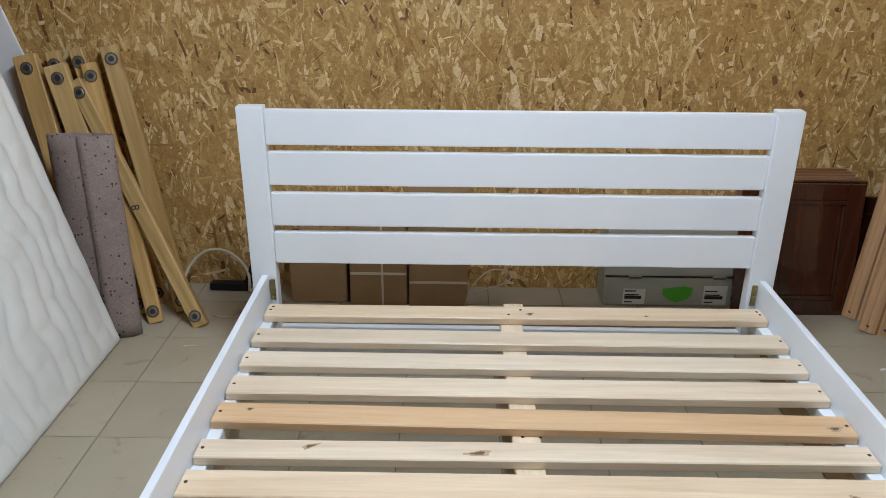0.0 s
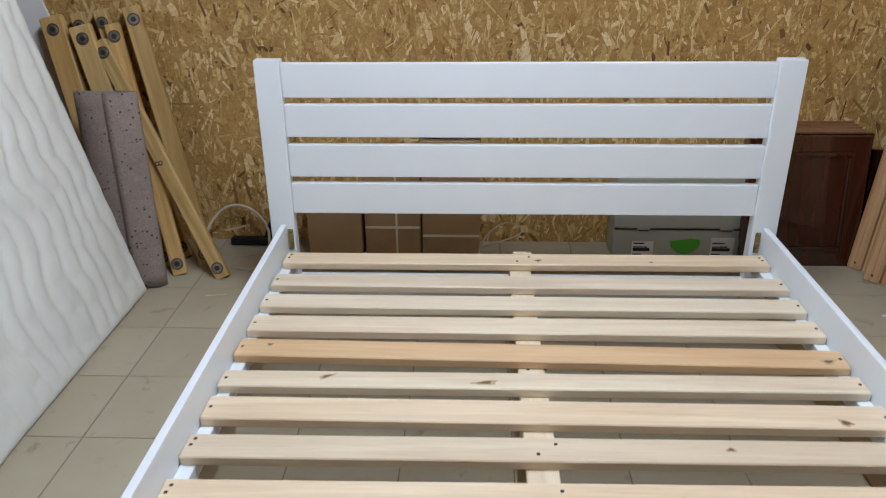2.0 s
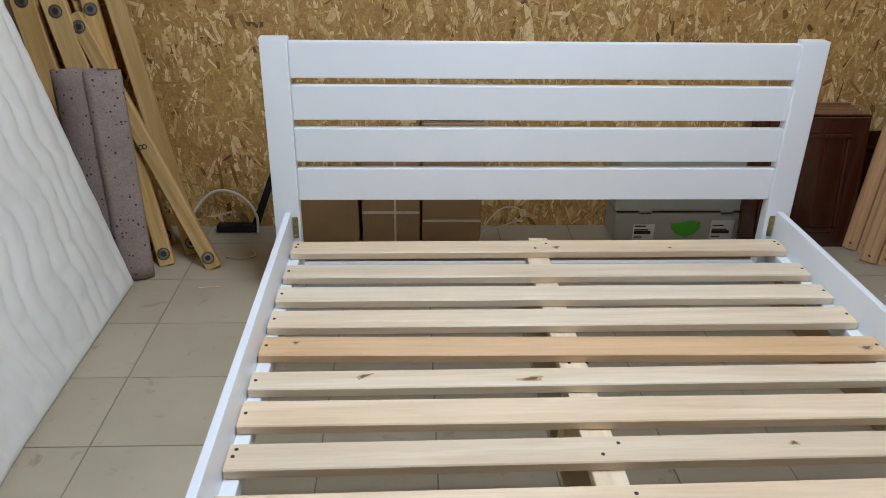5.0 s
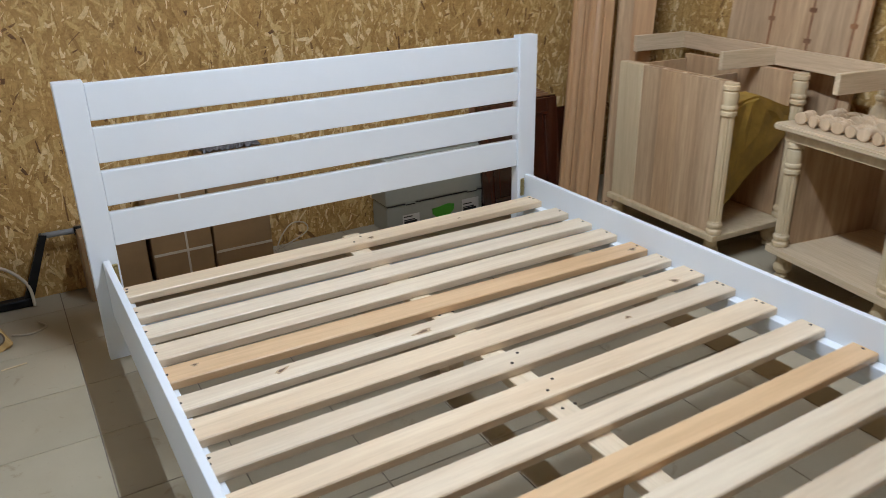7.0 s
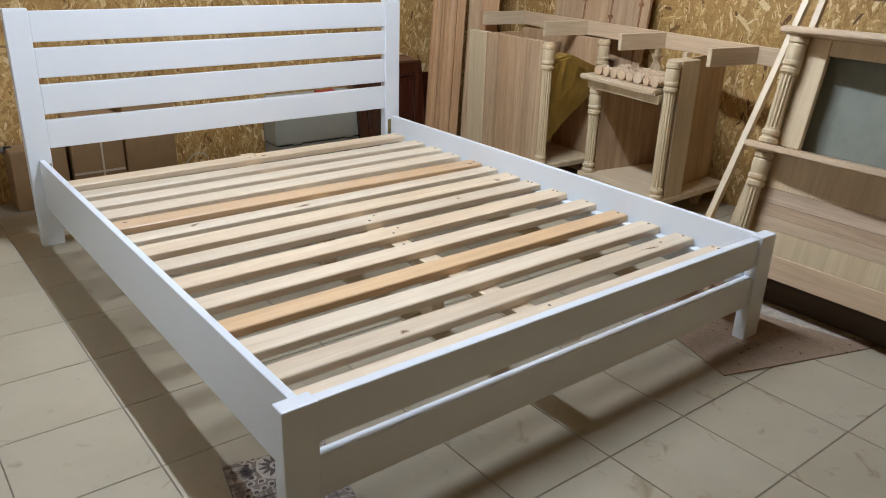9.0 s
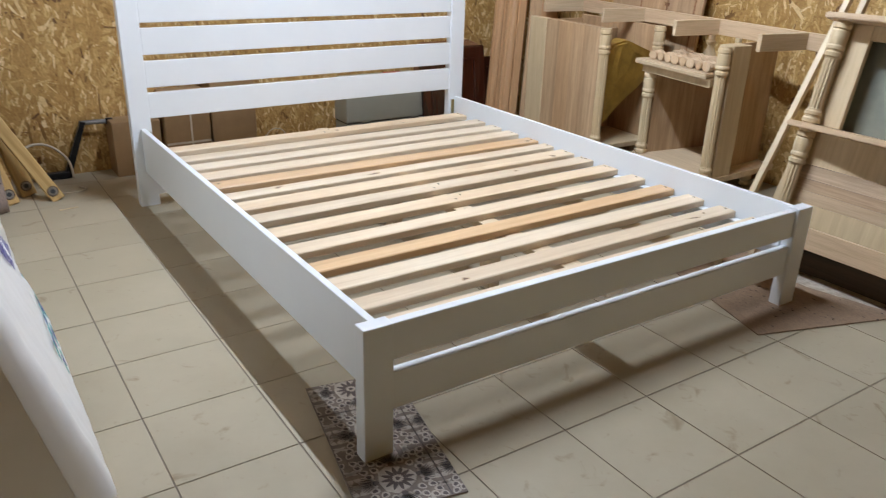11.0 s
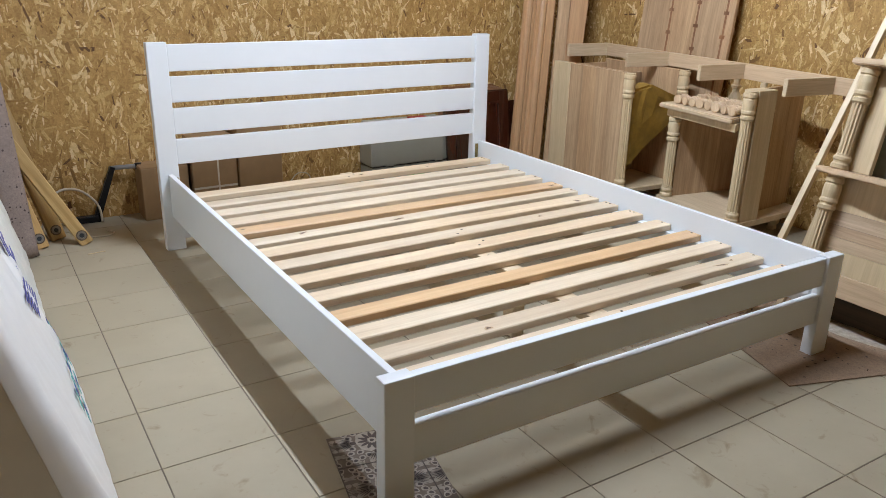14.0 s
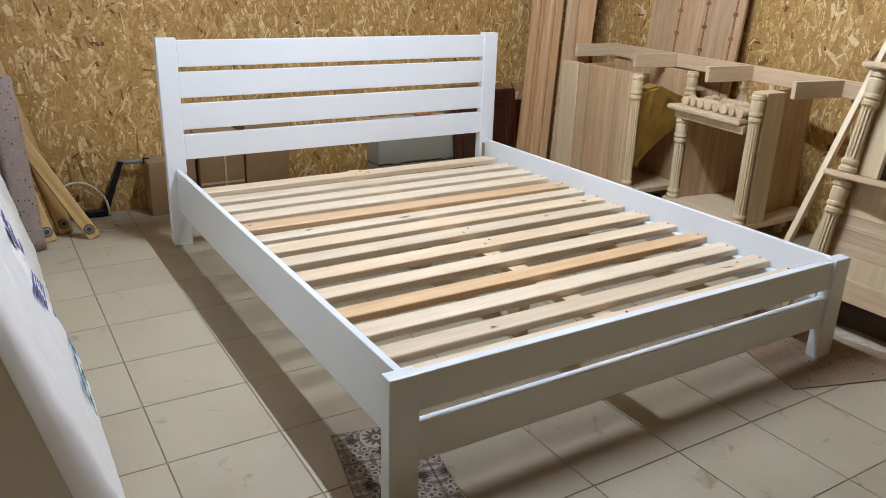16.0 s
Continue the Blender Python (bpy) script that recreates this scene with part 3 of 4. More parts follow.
def build_case():
    """Two stacked tool cases with latches and pasted labels."""
    c = thing("tool_case", "pale grey plastic tool case with green emblem and paper labels", "tool case", m=pose(0.408, 0.492, 0))
    W, D = 0.510, 0.150
    low = part("lower_shell", box((0, 0, 0.0), (W, D, 0.126), 0.010, 3), CASE_GREY, c)
    part("upper_shell", box((-0.004, -0.003, 0.130), (W + 0.004, D, 0.352), 0.012, 3), CASE_GREY, c)
    part("seam", box((0.004, -0.0012, 0.1262), (W - 0.004, D - 0.004, 0.1298)), CASE_DARK, c, "dark seam")
    part("lid", box((0.006, 0.006, 0.3525), (W - 0.006, D - 0.004, 0.378), 0.008, 2), CASE_GREY, c)
    part("handle", box((0.255, 0.004, 0.3785), (0.365, 0.045, 0.398), 0.004, 2), RED, c, "red handle")
    for x in (0.118, 0.448):
        part("latch", box((x - 0.026, -0.006, 0.121), (x + 0.026, -0.0035, 0.140), 0.001), CASE_GREY, c)
        part("latch_slot", box((x - 0.024, -0.0072, 0.1235), (x + 0.024, -0.0062, 0.1285)), CASE_DARK, c)
    bm = bmesh.new()
    add_prism(bm, [(0.232, 0.078), (0.270, 0.082), (0.318, 0.090), (0.350, 0.083), (0.348, 0.055), (0.325, 0.030), (0.292, 0.018), (0.260, 0.030), (0.235, 0.052)], -0.003, -0.0004)
    part("emblem", bm, GREEN, low, "green emblem")
    for x0, x1, z0, z1 in ((0.078, 0.165, 0.008, 0.076), (0.395, 0.488, 0.010, 0.092)):
        lab = part("label", box((x0, -0.0016, z0), (x1, -0.0004, z1)), PAPER, low, "white paper label")
        bm = bmesh.new()
        for k in range(4):
            y = z0 + 0.008 + k * 0.016
            add_box(bm, (x0 + 0.006, -0.0026, y), (x0 + (x1 - x0) * (0.45 + 0.13 * ((k * 7) % 4)), -0.0018, y + (0.014 if k == 1 else 0.005)))
        part("print_bar", bm, INK, lab)
    return c


build_case()


def build_panel_door(at, rx, w, h, mat, label, rz=0):
    """A frame-and-panel cabinet door."""
    d = thing("panelled_board", label, "door", "stacked cabinet doors", pose(*at, rx, 0, rz))
    f = 0.062
    for x0 in (0, w - f):
        part("stile", box((x0, 0, 0), (x0 + f, 0.02, h), 0.003, 2), mat, d)
    for z0 in (0, h - f):
        part("rail", box((f + 0.0004, 0, z0), (w - f - 0.0004, 0.02, z0 + f), 0.003, 2), mat, d)
    for a in range(2):
        part("moulding", box((f, -0.005, f + a * (h - 2 * f - 0.018)), (w - f, 0.008, f + 0.018 + a * (h - 2 * f - 0.018)), 0.006, 3), mat, d)
        part("moulding", box((f + a * (w - 2 * f - 0.018), -0.005, f + 0.0185), (f + 0.018 + a * (w - 2 * f - 0.018), 0.008, h - f - 0.0185), 0.006, 3), mat, d)
    part("field", box((f + 0.012, 0.006, f + 0.012), (w - f - 0.012, 0.014, h - f - 0.012), 0.004, 2), mat, d)
    return d


build_panel_door((0.898, 0.430, 0), -8, 0.458, 0.520, MAHOGANY, "dark mahogany cabinet door leaning on a stack")
build_panel_door((0.918, 0.520, 0), -2, 0.46, 0.515, MAHOGANY, "dark mahogany cabinet door leaning on the wall", 0)
for k in range(4):
    solid("wooden_panel", box((0, 0, 0), (0.46 - 0.03 * k, 0.012, 0.520 + 0.006 * k), 0.002), CHERRY, "reddish-brown wooden panel leaning on the wall", "panel", m=pose(0.905 + 0.02 * k, 0.560 + 0.016 * k, 0, -2, 0, 0), group="leaning panels")
build_panel_door((1.36, 0.585, 0), -3, 0.22, 0.43, MAHOGANY, "narrow dark mahogany door in the corner")


def build_crank():
    """A black steel bar clamp with a grey grip, leaning on the wall."""
    c = thing("bar_clamp", "black steel clamp with a grey grip leaning on the wall", "clamp", m=pose(0, 0, 0))
    bm = bmesh.new()
    add_prism(bm, [(-1.085, 0.0), (-1.035, 0.0), (-1.03, 0.02), (-0.938, 0.262), (-0.962, 0.268), (-1.06, 0.03)], 0.585, 0.612)
    part("bar", bm, BLACK_METAL, c)
    part("foot", box((-1.20, 0.575, 0.004), (-1.04, 0.615, 0.034), 0.004), BLACK_METAL, c)
    bm = add_tube(bmesh.new(), [(-0.955, 0.60, 0.258), (-0.90, 0.60, 0.258), (-0.83, 0.60, 0.256)], 0.011, 12)
    part("grip", bm, GREY_RUBBER, c, "grey grip")
    part("knob", add_tube(bmesh.new(), [(-0.845, 0.60, 0.256), (-0.815, 0.60, 0.256)], 0.016, 12), BLACK_METAL, c)


build_crank()


def cable(name, pts, r, label):
    """A cable bent smoothly through its points."""
    P = [Vector(p) for p in pts]
    out = []
    for i in range(len(P) - 1):
        p0, p1, p2, p3 = P[max(i - 1, 0)], P[i], P[i + 1], P[min(i + 2, len(P) - 1)]
        for k in range(8):
            s = k / 8
            out.append(0.5 * (2 * p1 + (p2 - p0) * s + (2 * p0 - 5 * p1 + 4 * p2 - p3) * s * s + (3 * p1 - p0 - 3 * p2 + p3) * s ** 3))
    out.append(P[-1])
    return solid(name, add_tube(bmesh.new(), out, r, 8), WIRE, label, "cable")


cable("cable", [(-1.30, 0.50, 0.006), (-1.27, 0.55, 0.11), (-1.20, 0.59, 0.175), (-1.11, 0.60, 0.165), (-1.04, 0.59, 0.09), (-1.03, 0.56, 0.008)], 0.006, "pale grey cable in an arc by the wall")
cable("cable", [(-0.15, 0.40, 0.004), (-0.12, 0.43, 0.10), (-0.05, 0.47, 0.155), (0.02, 0.50, 0.14), (0.03, 0.50, 0.10), (-0.06, 0.47, 0.075), (-0.13, 0.455, 0.06)], 0.003, "thin pale wire curling beside a box")
cable("cable", [(-1.12, 0.36, 0.004), (-1.06, 0.34, 0.004), (-1.01, 0.37, 0.004), (-1.03, 0.42, 0.004)], 0.003, "thin grey wire lying on the floor")


# ---- boards in the corner ----
def build_board(base, top, w, d, mat, label, profiled=True, spin=0.0):
    """A long board that leans in the corner, with a moulded face."""
    m, L = leaning(base, top, spin)
    ob = thing("board", label, "board", "boards in the corner", m)
    bm = bmesh.new()
    if profiled:
        prof = [(-w / 2, d / 2), (-w / 2, -d / 2 + 0.012), (-w / 2 + 0.006, -d / 2 + 0.004), (-w * 0.32, -d / 2 + 0.004), (-w * 0.29, -d / 2 - 0.004), (-w * 0.18, -d / 2 - 0.010), (-w * 0.05, -d / 2 - 0.010), (0.0, -d / 2 - 0.003), (w * 0.05, -d / 2 + 0.002), (w * 0.10, -d / 2 - 0.003), (w / 2 - 0.008, -d / 2 - 0.003), (w / 2, -d / 2 + 0.006), (w / 2, d / 2)]
    else:
        prof = [(-w / 2, d / 2), (-w / 2, -d / 2), (w / 2, -d / 2), (w / 2, d / 2)]
    add_prism(bm, prof, 0, L, "xy")
    part("plank", bm, mat, ob)
    for x in (-0.3 * w, 0.2 * w):
        part("screw_hole", add_tube(bmesh.new(), [(x, -d / 2 - 0.0112, 0.025), (x, -d / 2 + 0.004, 0.025)], 0.0035, 8), SCREW, ob)
    return ob


BOARD_LABEL = "long pinkish beech board with a moulded face leaning in the corner"
build_board((1.376, 0.410, 0), (1.637, 0.595, 2.0), 0.100, 0.028, BEECH, BOARD_LABEL, True, -20)
build_board((1.392, 0.290, 0), (1.702, 0.550, 2.0), 0.115, 0.028, BEECH, BOARD_LABEL, True, -20)
build_board((1.492, 0.235, 0), (1.817, 0.525, 2.0), 0.070, 0.020, ASH, "long greyish plain board leaning in the corner", False, -24)
build_board((1.577, 0.240, 0), (1.915, 0.460, 2.0), 0.105, 0.020, BEECH, "long plain beech board leaning in the corner", False, -30)


# ---- along the right wall ----
COLUMN = [(0.022, 0.0), (0.026, 0.004), (0.026, 0.016), (0.022, 0.022), (0.022, 0.028), (0.025, 0.032), (0.025, 0.042), (0.021, 0.048)]


def column_profile(L):
    """A turned column with collars at both ends and a fluted shaft."""
    top = [(0.0205, L - 0.125), (0.0255, L - 0.120), (0.0255, L - 0.108), (0.022, L - 0.104), (0.022, L - 0.100), (0.026, L - 0.095), (0.026, L - 0.086), (0.0235, L - 0.080),
           (0.0255, L - 0.055), (0.0245, L - 0.034), (0.0215, L - 0.028), (0.026, L - 0.024), (0.026, L - 0.010), (0.023, L - 0.006), (0.023, L)]
    return COLUMN + [(0.0205, 0.052)] + [(0.0205, 0.056), (0.0205, L - 0.130)] + top


def fluted_column(parent, at, L, mat=None):
    return part("column", add_lathe(bmesh.new(), [(1.18 * r, z) for r, z in column_profile(L)], at, 60, (0.053, L - 0.127, 0.0050, 12)), mat or ASH_PALE, parent, "turned fluted column")


FOOT = [(0.016, 0.0), (0.022, 0.004), (0.024, 0.012), (0.020, 0.020), (0.020, 0.026), (0.030, 0.034), (0.034, 0.048), (0.030, 0.064), (0.026, 0.072), (0.026, 0.105)]


def side_panel(parent, x0, x1, y0, y1, z0, z1, stile, front_first):
    """A double side made of a pale stile and three glued boards; runs along y."""
    ya, yb = (y0, y0 + stile) if front_first else (y1 - stile, y1)
    part("stile", box((x0 - 0.004, ya, z0), (x1, yb, z1), 0.002), ASH_PALE, parent, "pale ash stile")
    lo, hi = (yb + 0.0006, y1) if front_first else (y0, ya - 0.0006)
    n = 4
    for k in range(n):
        a, b = lo + (hi - lo) * k / n, lo + (hi - lo) * (k + 1) / n
        part("side_board", box((x0, a + 0.0002, z0), (x0 + 0.012, b - 0.0002, z1), 0.0008), ASH, parent)
        part("rib", box((x0 + 0.0125, a + 0.002, z0), (x1, a + 0.02, z1 - 0.002), 0.001), ASH_PALE, parent)
    part("inner_board", box((x1 + 0.0005, y0, z0), (x1 + 0.010, y1, z1), 0.001), ASH, parent)


def build_cabinet():
    """An open cabinet carcass; its open front looks along local -y."""
    c = thing("cabinet", "unfinished ash cabinet carcass with turned fluted columns", "cabinet", "unfinished cabinets", pose(1.353, -0.514, 0, 0, 0, -3))
    W, D, Z = 0.400, 0.620, 0.731
    part("base", box((-0.022, -0.025, 0.106), (W + 0.022, D + 0.01, 0.132), 0.003), ASH_PALE, c)
    for x in (0.03, W - 0.03):
        for y in (0.03, D - 0.02):
            part("foot", add_lathe(bmesh.new(), FOOT, (x, y, 0), 20), ASH_PALE, c, "turned bun foot")
    side_panel(c, 0.0, 0.035, 0.030, D, 0.1325, Z, 0.145, False)
    part("right_side", box((W - 0.03, 0.03, 0.1325), (W, D, Z), 0.002), ASH, c)
    part("back_panel", box((0.05, D - 0.02, 0.1325), (W - 0.035, D - 0.004, Z - 0.02), 0.001), ASH, c)
    part("divider", box((0.17, 0.30, 0.1325), (W - 0.035, 0.315, 0.69), 0.001), ASH, c)
    fluted_column(c, (0.012, 0.004, 0.1325), Z - 0.133)
    fluted_column(c, (W - 0.012, 0.004, 0.1325), Z - 0.133)
    return c


build_cabinet()


def build_nightstand():
    """The second carcass; local x runs along its front, local y into its depth."""
    c = thing("cabinet", "unfinished ash carcass with a low shelf top and fluted columns", "cabinet", "unfinished cabinets", pose(1.475, -0.735, 0, 0, 0, -99))
    W, D, Z = 0.471, 0.47, 0.731
    part("base", add_prism(bmesh.new(), [(-0.035, -0.035), (W + 0.035, -0.035), (W + 0.032, 0.02), (W - 0.06, 0.50), (-0.035, 0.50)], 0.106, 0.132, "xy"), ASH_X, c)
    for x, y in ((0.015, 0.015), (W - 0.015, 0.015), (0.015, D - 0.03), (W - 0.17, D - 0.03)):
        part("foot", add_lathe(bmesh.new(), FOOT, (x, y, 0), 20), ASH_PALE, c, "turned bun foot")
    fluted_column(c, (0, 0, 0.1325), 0.412)
    fluted_column(c, (W, 0, 0.1325), Z - 0.133)
    part("left_side", box((-0.012, 0.03, 0.1325), (0.010, D, 0.5445), 0.001), ASH, c)
    part("right_stile", box((W - 0.060, 0.030, 0.1325), (W + 0.022, 0.150, Z), 0.002), ASH_PALE, c, "pale ash stile")
    SD = 0.53
    for k in range(3):
        a = 0.1506 + k * (SD - 0.15) / 3
        part("side_board", box((W - 0.044, a, 0.1325), (W - 0.030, a + (SD - 0.15) / 3 - 0.0006, Z - 0.004), 0.001), ASH, c)
    for o in c.children:
        if o.name.startswith(("right_stile", "side_board")):
            o.matrix_basis = Matrix.Translation((W, 0, 0)) @ pose(0, 0, 0, 0, 0, 7 if o.name.startswith("right") else 15) @ Matrix.Translation((-W, 0, 0))
    part("back_panel", box((0.012, D - 0.015, 0.1325), (W - 0.215, D, 0.5445), 0.001), ASH, c)
    part("apron", add_prism(bmesh.new(), [(-0.028, -0.030), (W - 0.03, -0.030), (W - 0.072, 0.035), (W - 0.155, 0.30), (-0.028, 0.30)], 0.545, 0.580, "xy"), ASH_PALE, c)
    bm = add_prism(bmesh.new(), [(-0.065, -0.058), (W - 0.032, -0.058), (W - 0.072, 0.035), (W - 0.165, 0.33), (-0.065, 0.33)], 0.5805, 0.605, "xy")
    bmesh.ops.bevel(bm, geom=list(bm.edges), offset=0.006, segments=2, affect="EDGES")
    part("top", bm, ASH_X, c)
    return c


stand = build_nightstand()

TURNED = [(0.026, 0), (0.030, 0.002), (0.030, 0.010), (0.024, 0.013), (0.023, 0.019), (0.029, 0.022), (0.029, 0.030), (0.024, 0.034), (0.025, 0.060), (0.030, 0.074), (0.026, 0.082), (0.020, 0.085), (0.020, 0.090), (0.028, 0.094), (0.028, 0.104), (0.018, 0.108), (0.012, 0.109), (0.012, 0.140)]
STAND = pose(1.475, -0.735, 0, 0, 0, -99)
for i in range(8):
    for j in range(2):
        m = STAND @ pose(0.01 + 0.053 * i + 0.02 * j, -0.01 + 0.115 * j, 0.6055 + 0.022, -90, 0, random.uniform(-24, 24)) @ Matrix.Scale(0.72, 4)
        solid("turned_foot", add_lathe(bmesh.new(), TURNED, (0, 0, 0), 18), ASH_Y, "turned ash furniture foot lying on the shelf top", "furniture foot", m=m, group="turned feet")
for x, y in ((0.08, 0.285), (0.30, 0.24)):
    solid("turned_foot", add_lathe(bmesh.new(), [(0.034, 0), (0.036, 0.01), (0.030, 0.03), (0.018, 0.055), (0.016, 0.07), (0.022, 0.078), (0.024, 0.088), (0.016, 0.094), (0.015, 0.13)], (0, 0, 0), 20), ASH_PALE, "turned ash furniture foot standing on the shelf top", "furniture foot", m=STAND @ pose(x, y, 0.6055), group="turned feet")

# gold-wrapped slab
slab = thing("wrapped_slab", "slab wrapped in crumpled golden film, leaning in the cabinet", "package", m=pose(1.525, -0.470, 0.46))
bm = add_prism(bmesh.new(), [(-0.143, -0.24), (-0.094, -0.201), (0.20, 0.011), (0.245, 0.12), (0.0, 0.208), (-0.143, 0.17)], -0.045, 0.045)
bmesh.ops.bevel(bm, geom=list(bm.edges), offset=0.012, segments=2, affect="EDGES")
bmesh.ops.triangulate(bm, faces=bm.faces)
bmesh.ops.subdivide_edges(bm, edges=bm.edges, cuts=3, use_grid_fill=True)
for v in bm.verts:
    v.co += Vector((0.4, 1, 0.6)) * (0.010 * noise.noise(v.co * 14) + 0.005 * noise.noise(v.co * 40))
part("film", bm, GOLD, slab)


def build_ladder_frame():
    """A long rail with short cross pieces, lying on the cabinets."""
    f = thing("support_frame", "long pale ash rail with short cross pieces lying on cabinets", "frame", m=pose(1.735, -0.87, 0.7325, 0, 0, -8))
    part("long_rail", box((-0.011, -1.05, 0), (0.011, 1.13, 0.072), 0.002), ASH_Y, f)
    for y in (1.095, 0.525, -0.035, -0.55):
        part("cross_piece", box((-0.285, y - 0.011, 0.0), (-0.0115, y + 0.011, 0.072), 0.002), ASH_X, f)
    part("backing_strip", box((0.0115, -0.2, 0.0), (0.026, 1.10, 0.05), 0.002), ASH_Y, f)
    return f


build_ladder_frame()


def build_glued_panel():
    """A wide panel of glued boards with butterfly keys, leaning on the wall."""
    p = thing("glued_panel", "tall panel of glued ash boards with dark butterfly keys", "panel", m=pose(1.818, -0.66, 0, 0, 5.0, 0))
    w = 0.636
    cuts = (0.0, 0.05, 0.235, 0.42, w)
    for a, b in zip(cuts, cuts[1:]):
        part("board", box((0, a + 0.0008, 0), (0.020, b - 0.0008, 1.75), 0.0012), ASH, p)
    for y in cuts[1:4]:
        part("joint_strip", box((-0.0012, y - 0.006, 0.02), (-0.0002, y + 0.006, 1.73)), CHERRY, p, "darker strip along the joint")
        for z in (0.87, 0.99, 1.11, 1.23):
            zz = z + 0.04 * math.sin(y * 20)
            part("butterfly_key", box((-0.0022, y - 0.016, zz - 0.009), (-0.0014, y + 0.016, zz + 0.009)), CHERRY, p, "dark butterfly key")
    return p


build_glued_panel()


def build_hutch():
    """A leaning hutch top: turned columns, a bowed shelf, a bowed cap and a glued lower panel."""
    h = thing("hutch", "unfinished ash hutch with fluted columns and bowed shelf, leaning back", "hutch", m=pose(0.953, -1.815, 0.006, 0, 12.4, 0))
    W = 1.10

    def bowed(z0, z1, back, bulge, y_over):
        pts = [(back, y_over), (-0.045, y_over)]
        for k in range(1, 16):
            u = k / 16
            pts.append((-0.045 - bulge * math.sin(math.pi * u) ** 0.8, y_over - u * (W + 2 * y_over)))
        pts += [(-0.045, -W - y_over), (back, -W - y_over)]
        bm = bmesh.new()
        add_prism(bm, pts, z0, z1, "xy")
        bmesh.ops.bevel(bm, geom=[e for e in bm.edges if abs(e.verts[0].co.z - e.verts[1].co.z) < 1e-6], offset=0.004, segments=2, affect="EDGES")
        return bm
    part("plinth", box((0.018, -W, 0.135), (0.045, 0.0, 0.215), 0.003), ASH_Y, h)
    zs = (0.2155, 0.295, 0.338, 0.38, 0.43, 0.547)
    for k, (a, b) in enumerate(zip(zs, zs[1:])):
        part("panel_board", box((0.024, -W + 0.02, a), (0.042, -0.02, b - 0.0008), 0.0008), (ASH_PALE, ASH_Y, ASH_STRIPE, ASH_STRIPE, ASH_PALE)[k], h)
    part("shelf", bowed(0.549, 0.571, 0.14, 0.055, 0.03), ASH_Y, h, "bowed shelf with a rounded edge")
    part("cap", bowed(0.928, 0.950, 0.16, 0.045, 0.02), ASH_Y, h, "bowed cap board")
    for y in (-0.035, -W + 0.035):
        fluted_column(h, (-0.010, y, 0.135), 0.4135)
        fluted_column(h, (-0.010, y, 0.5715), 0.356)
    for y in (-0.075, -W + 0.075):
        part("stile", box((0.015, y - 0.055, 0.5715), (0.037, y + 0.020, 0.9275), 0.002), ASH_PALE, h)
    part("upper_rail", box((0.015, -W + 0.131, 0.878), (0.037, -0.131, 0.9275), 0.002), ASH_PALE, h)
    part("backing", box((0.09, -W + 0.02, 0.5715), (0.10, -0.02, 0.9275), 0.001), GREYGREEN, h, "dull grey-green backing")
    part("side_board", box((0.020, -0.018, 0.135), (0.135, 0.0, 0.548), 0.002), ASH_PALE, h)
    part("side_board", box((0.040, -0.018, 0.5715), (0.150, 0.0, 0.9275), 0.002), ASH_PALE, h)
    return h


ASH_STRIPE = wood("ash_striped", (0.62, 0.46, 0.31), (0.40, 0.28, 0.18), "y", 0.5, 1.2, False, 0.1)
build_hutch()
build_board((1.005, -1.757, 0.0), (1.62, -1.757, 1.45), 0.022, 0.022, ASH_PALE, "pale batten leaning against the hutch", False, 90)
build_board((0.87, -1.712, 0.0), (1.80, -1.712, 1.75), 0.022, 0.022, ASH_PALE, "slim pale batten leaning beside the hutch", False, 90)
# block added to fill the gap under the hutch with its shade
solid("plinth_block", box((1.10, -2.85, 0), (1.50, -1.80, 0.15), 0.004), GAP_SHADE, "added dark block for the shade in the gap under the hutch", "block")


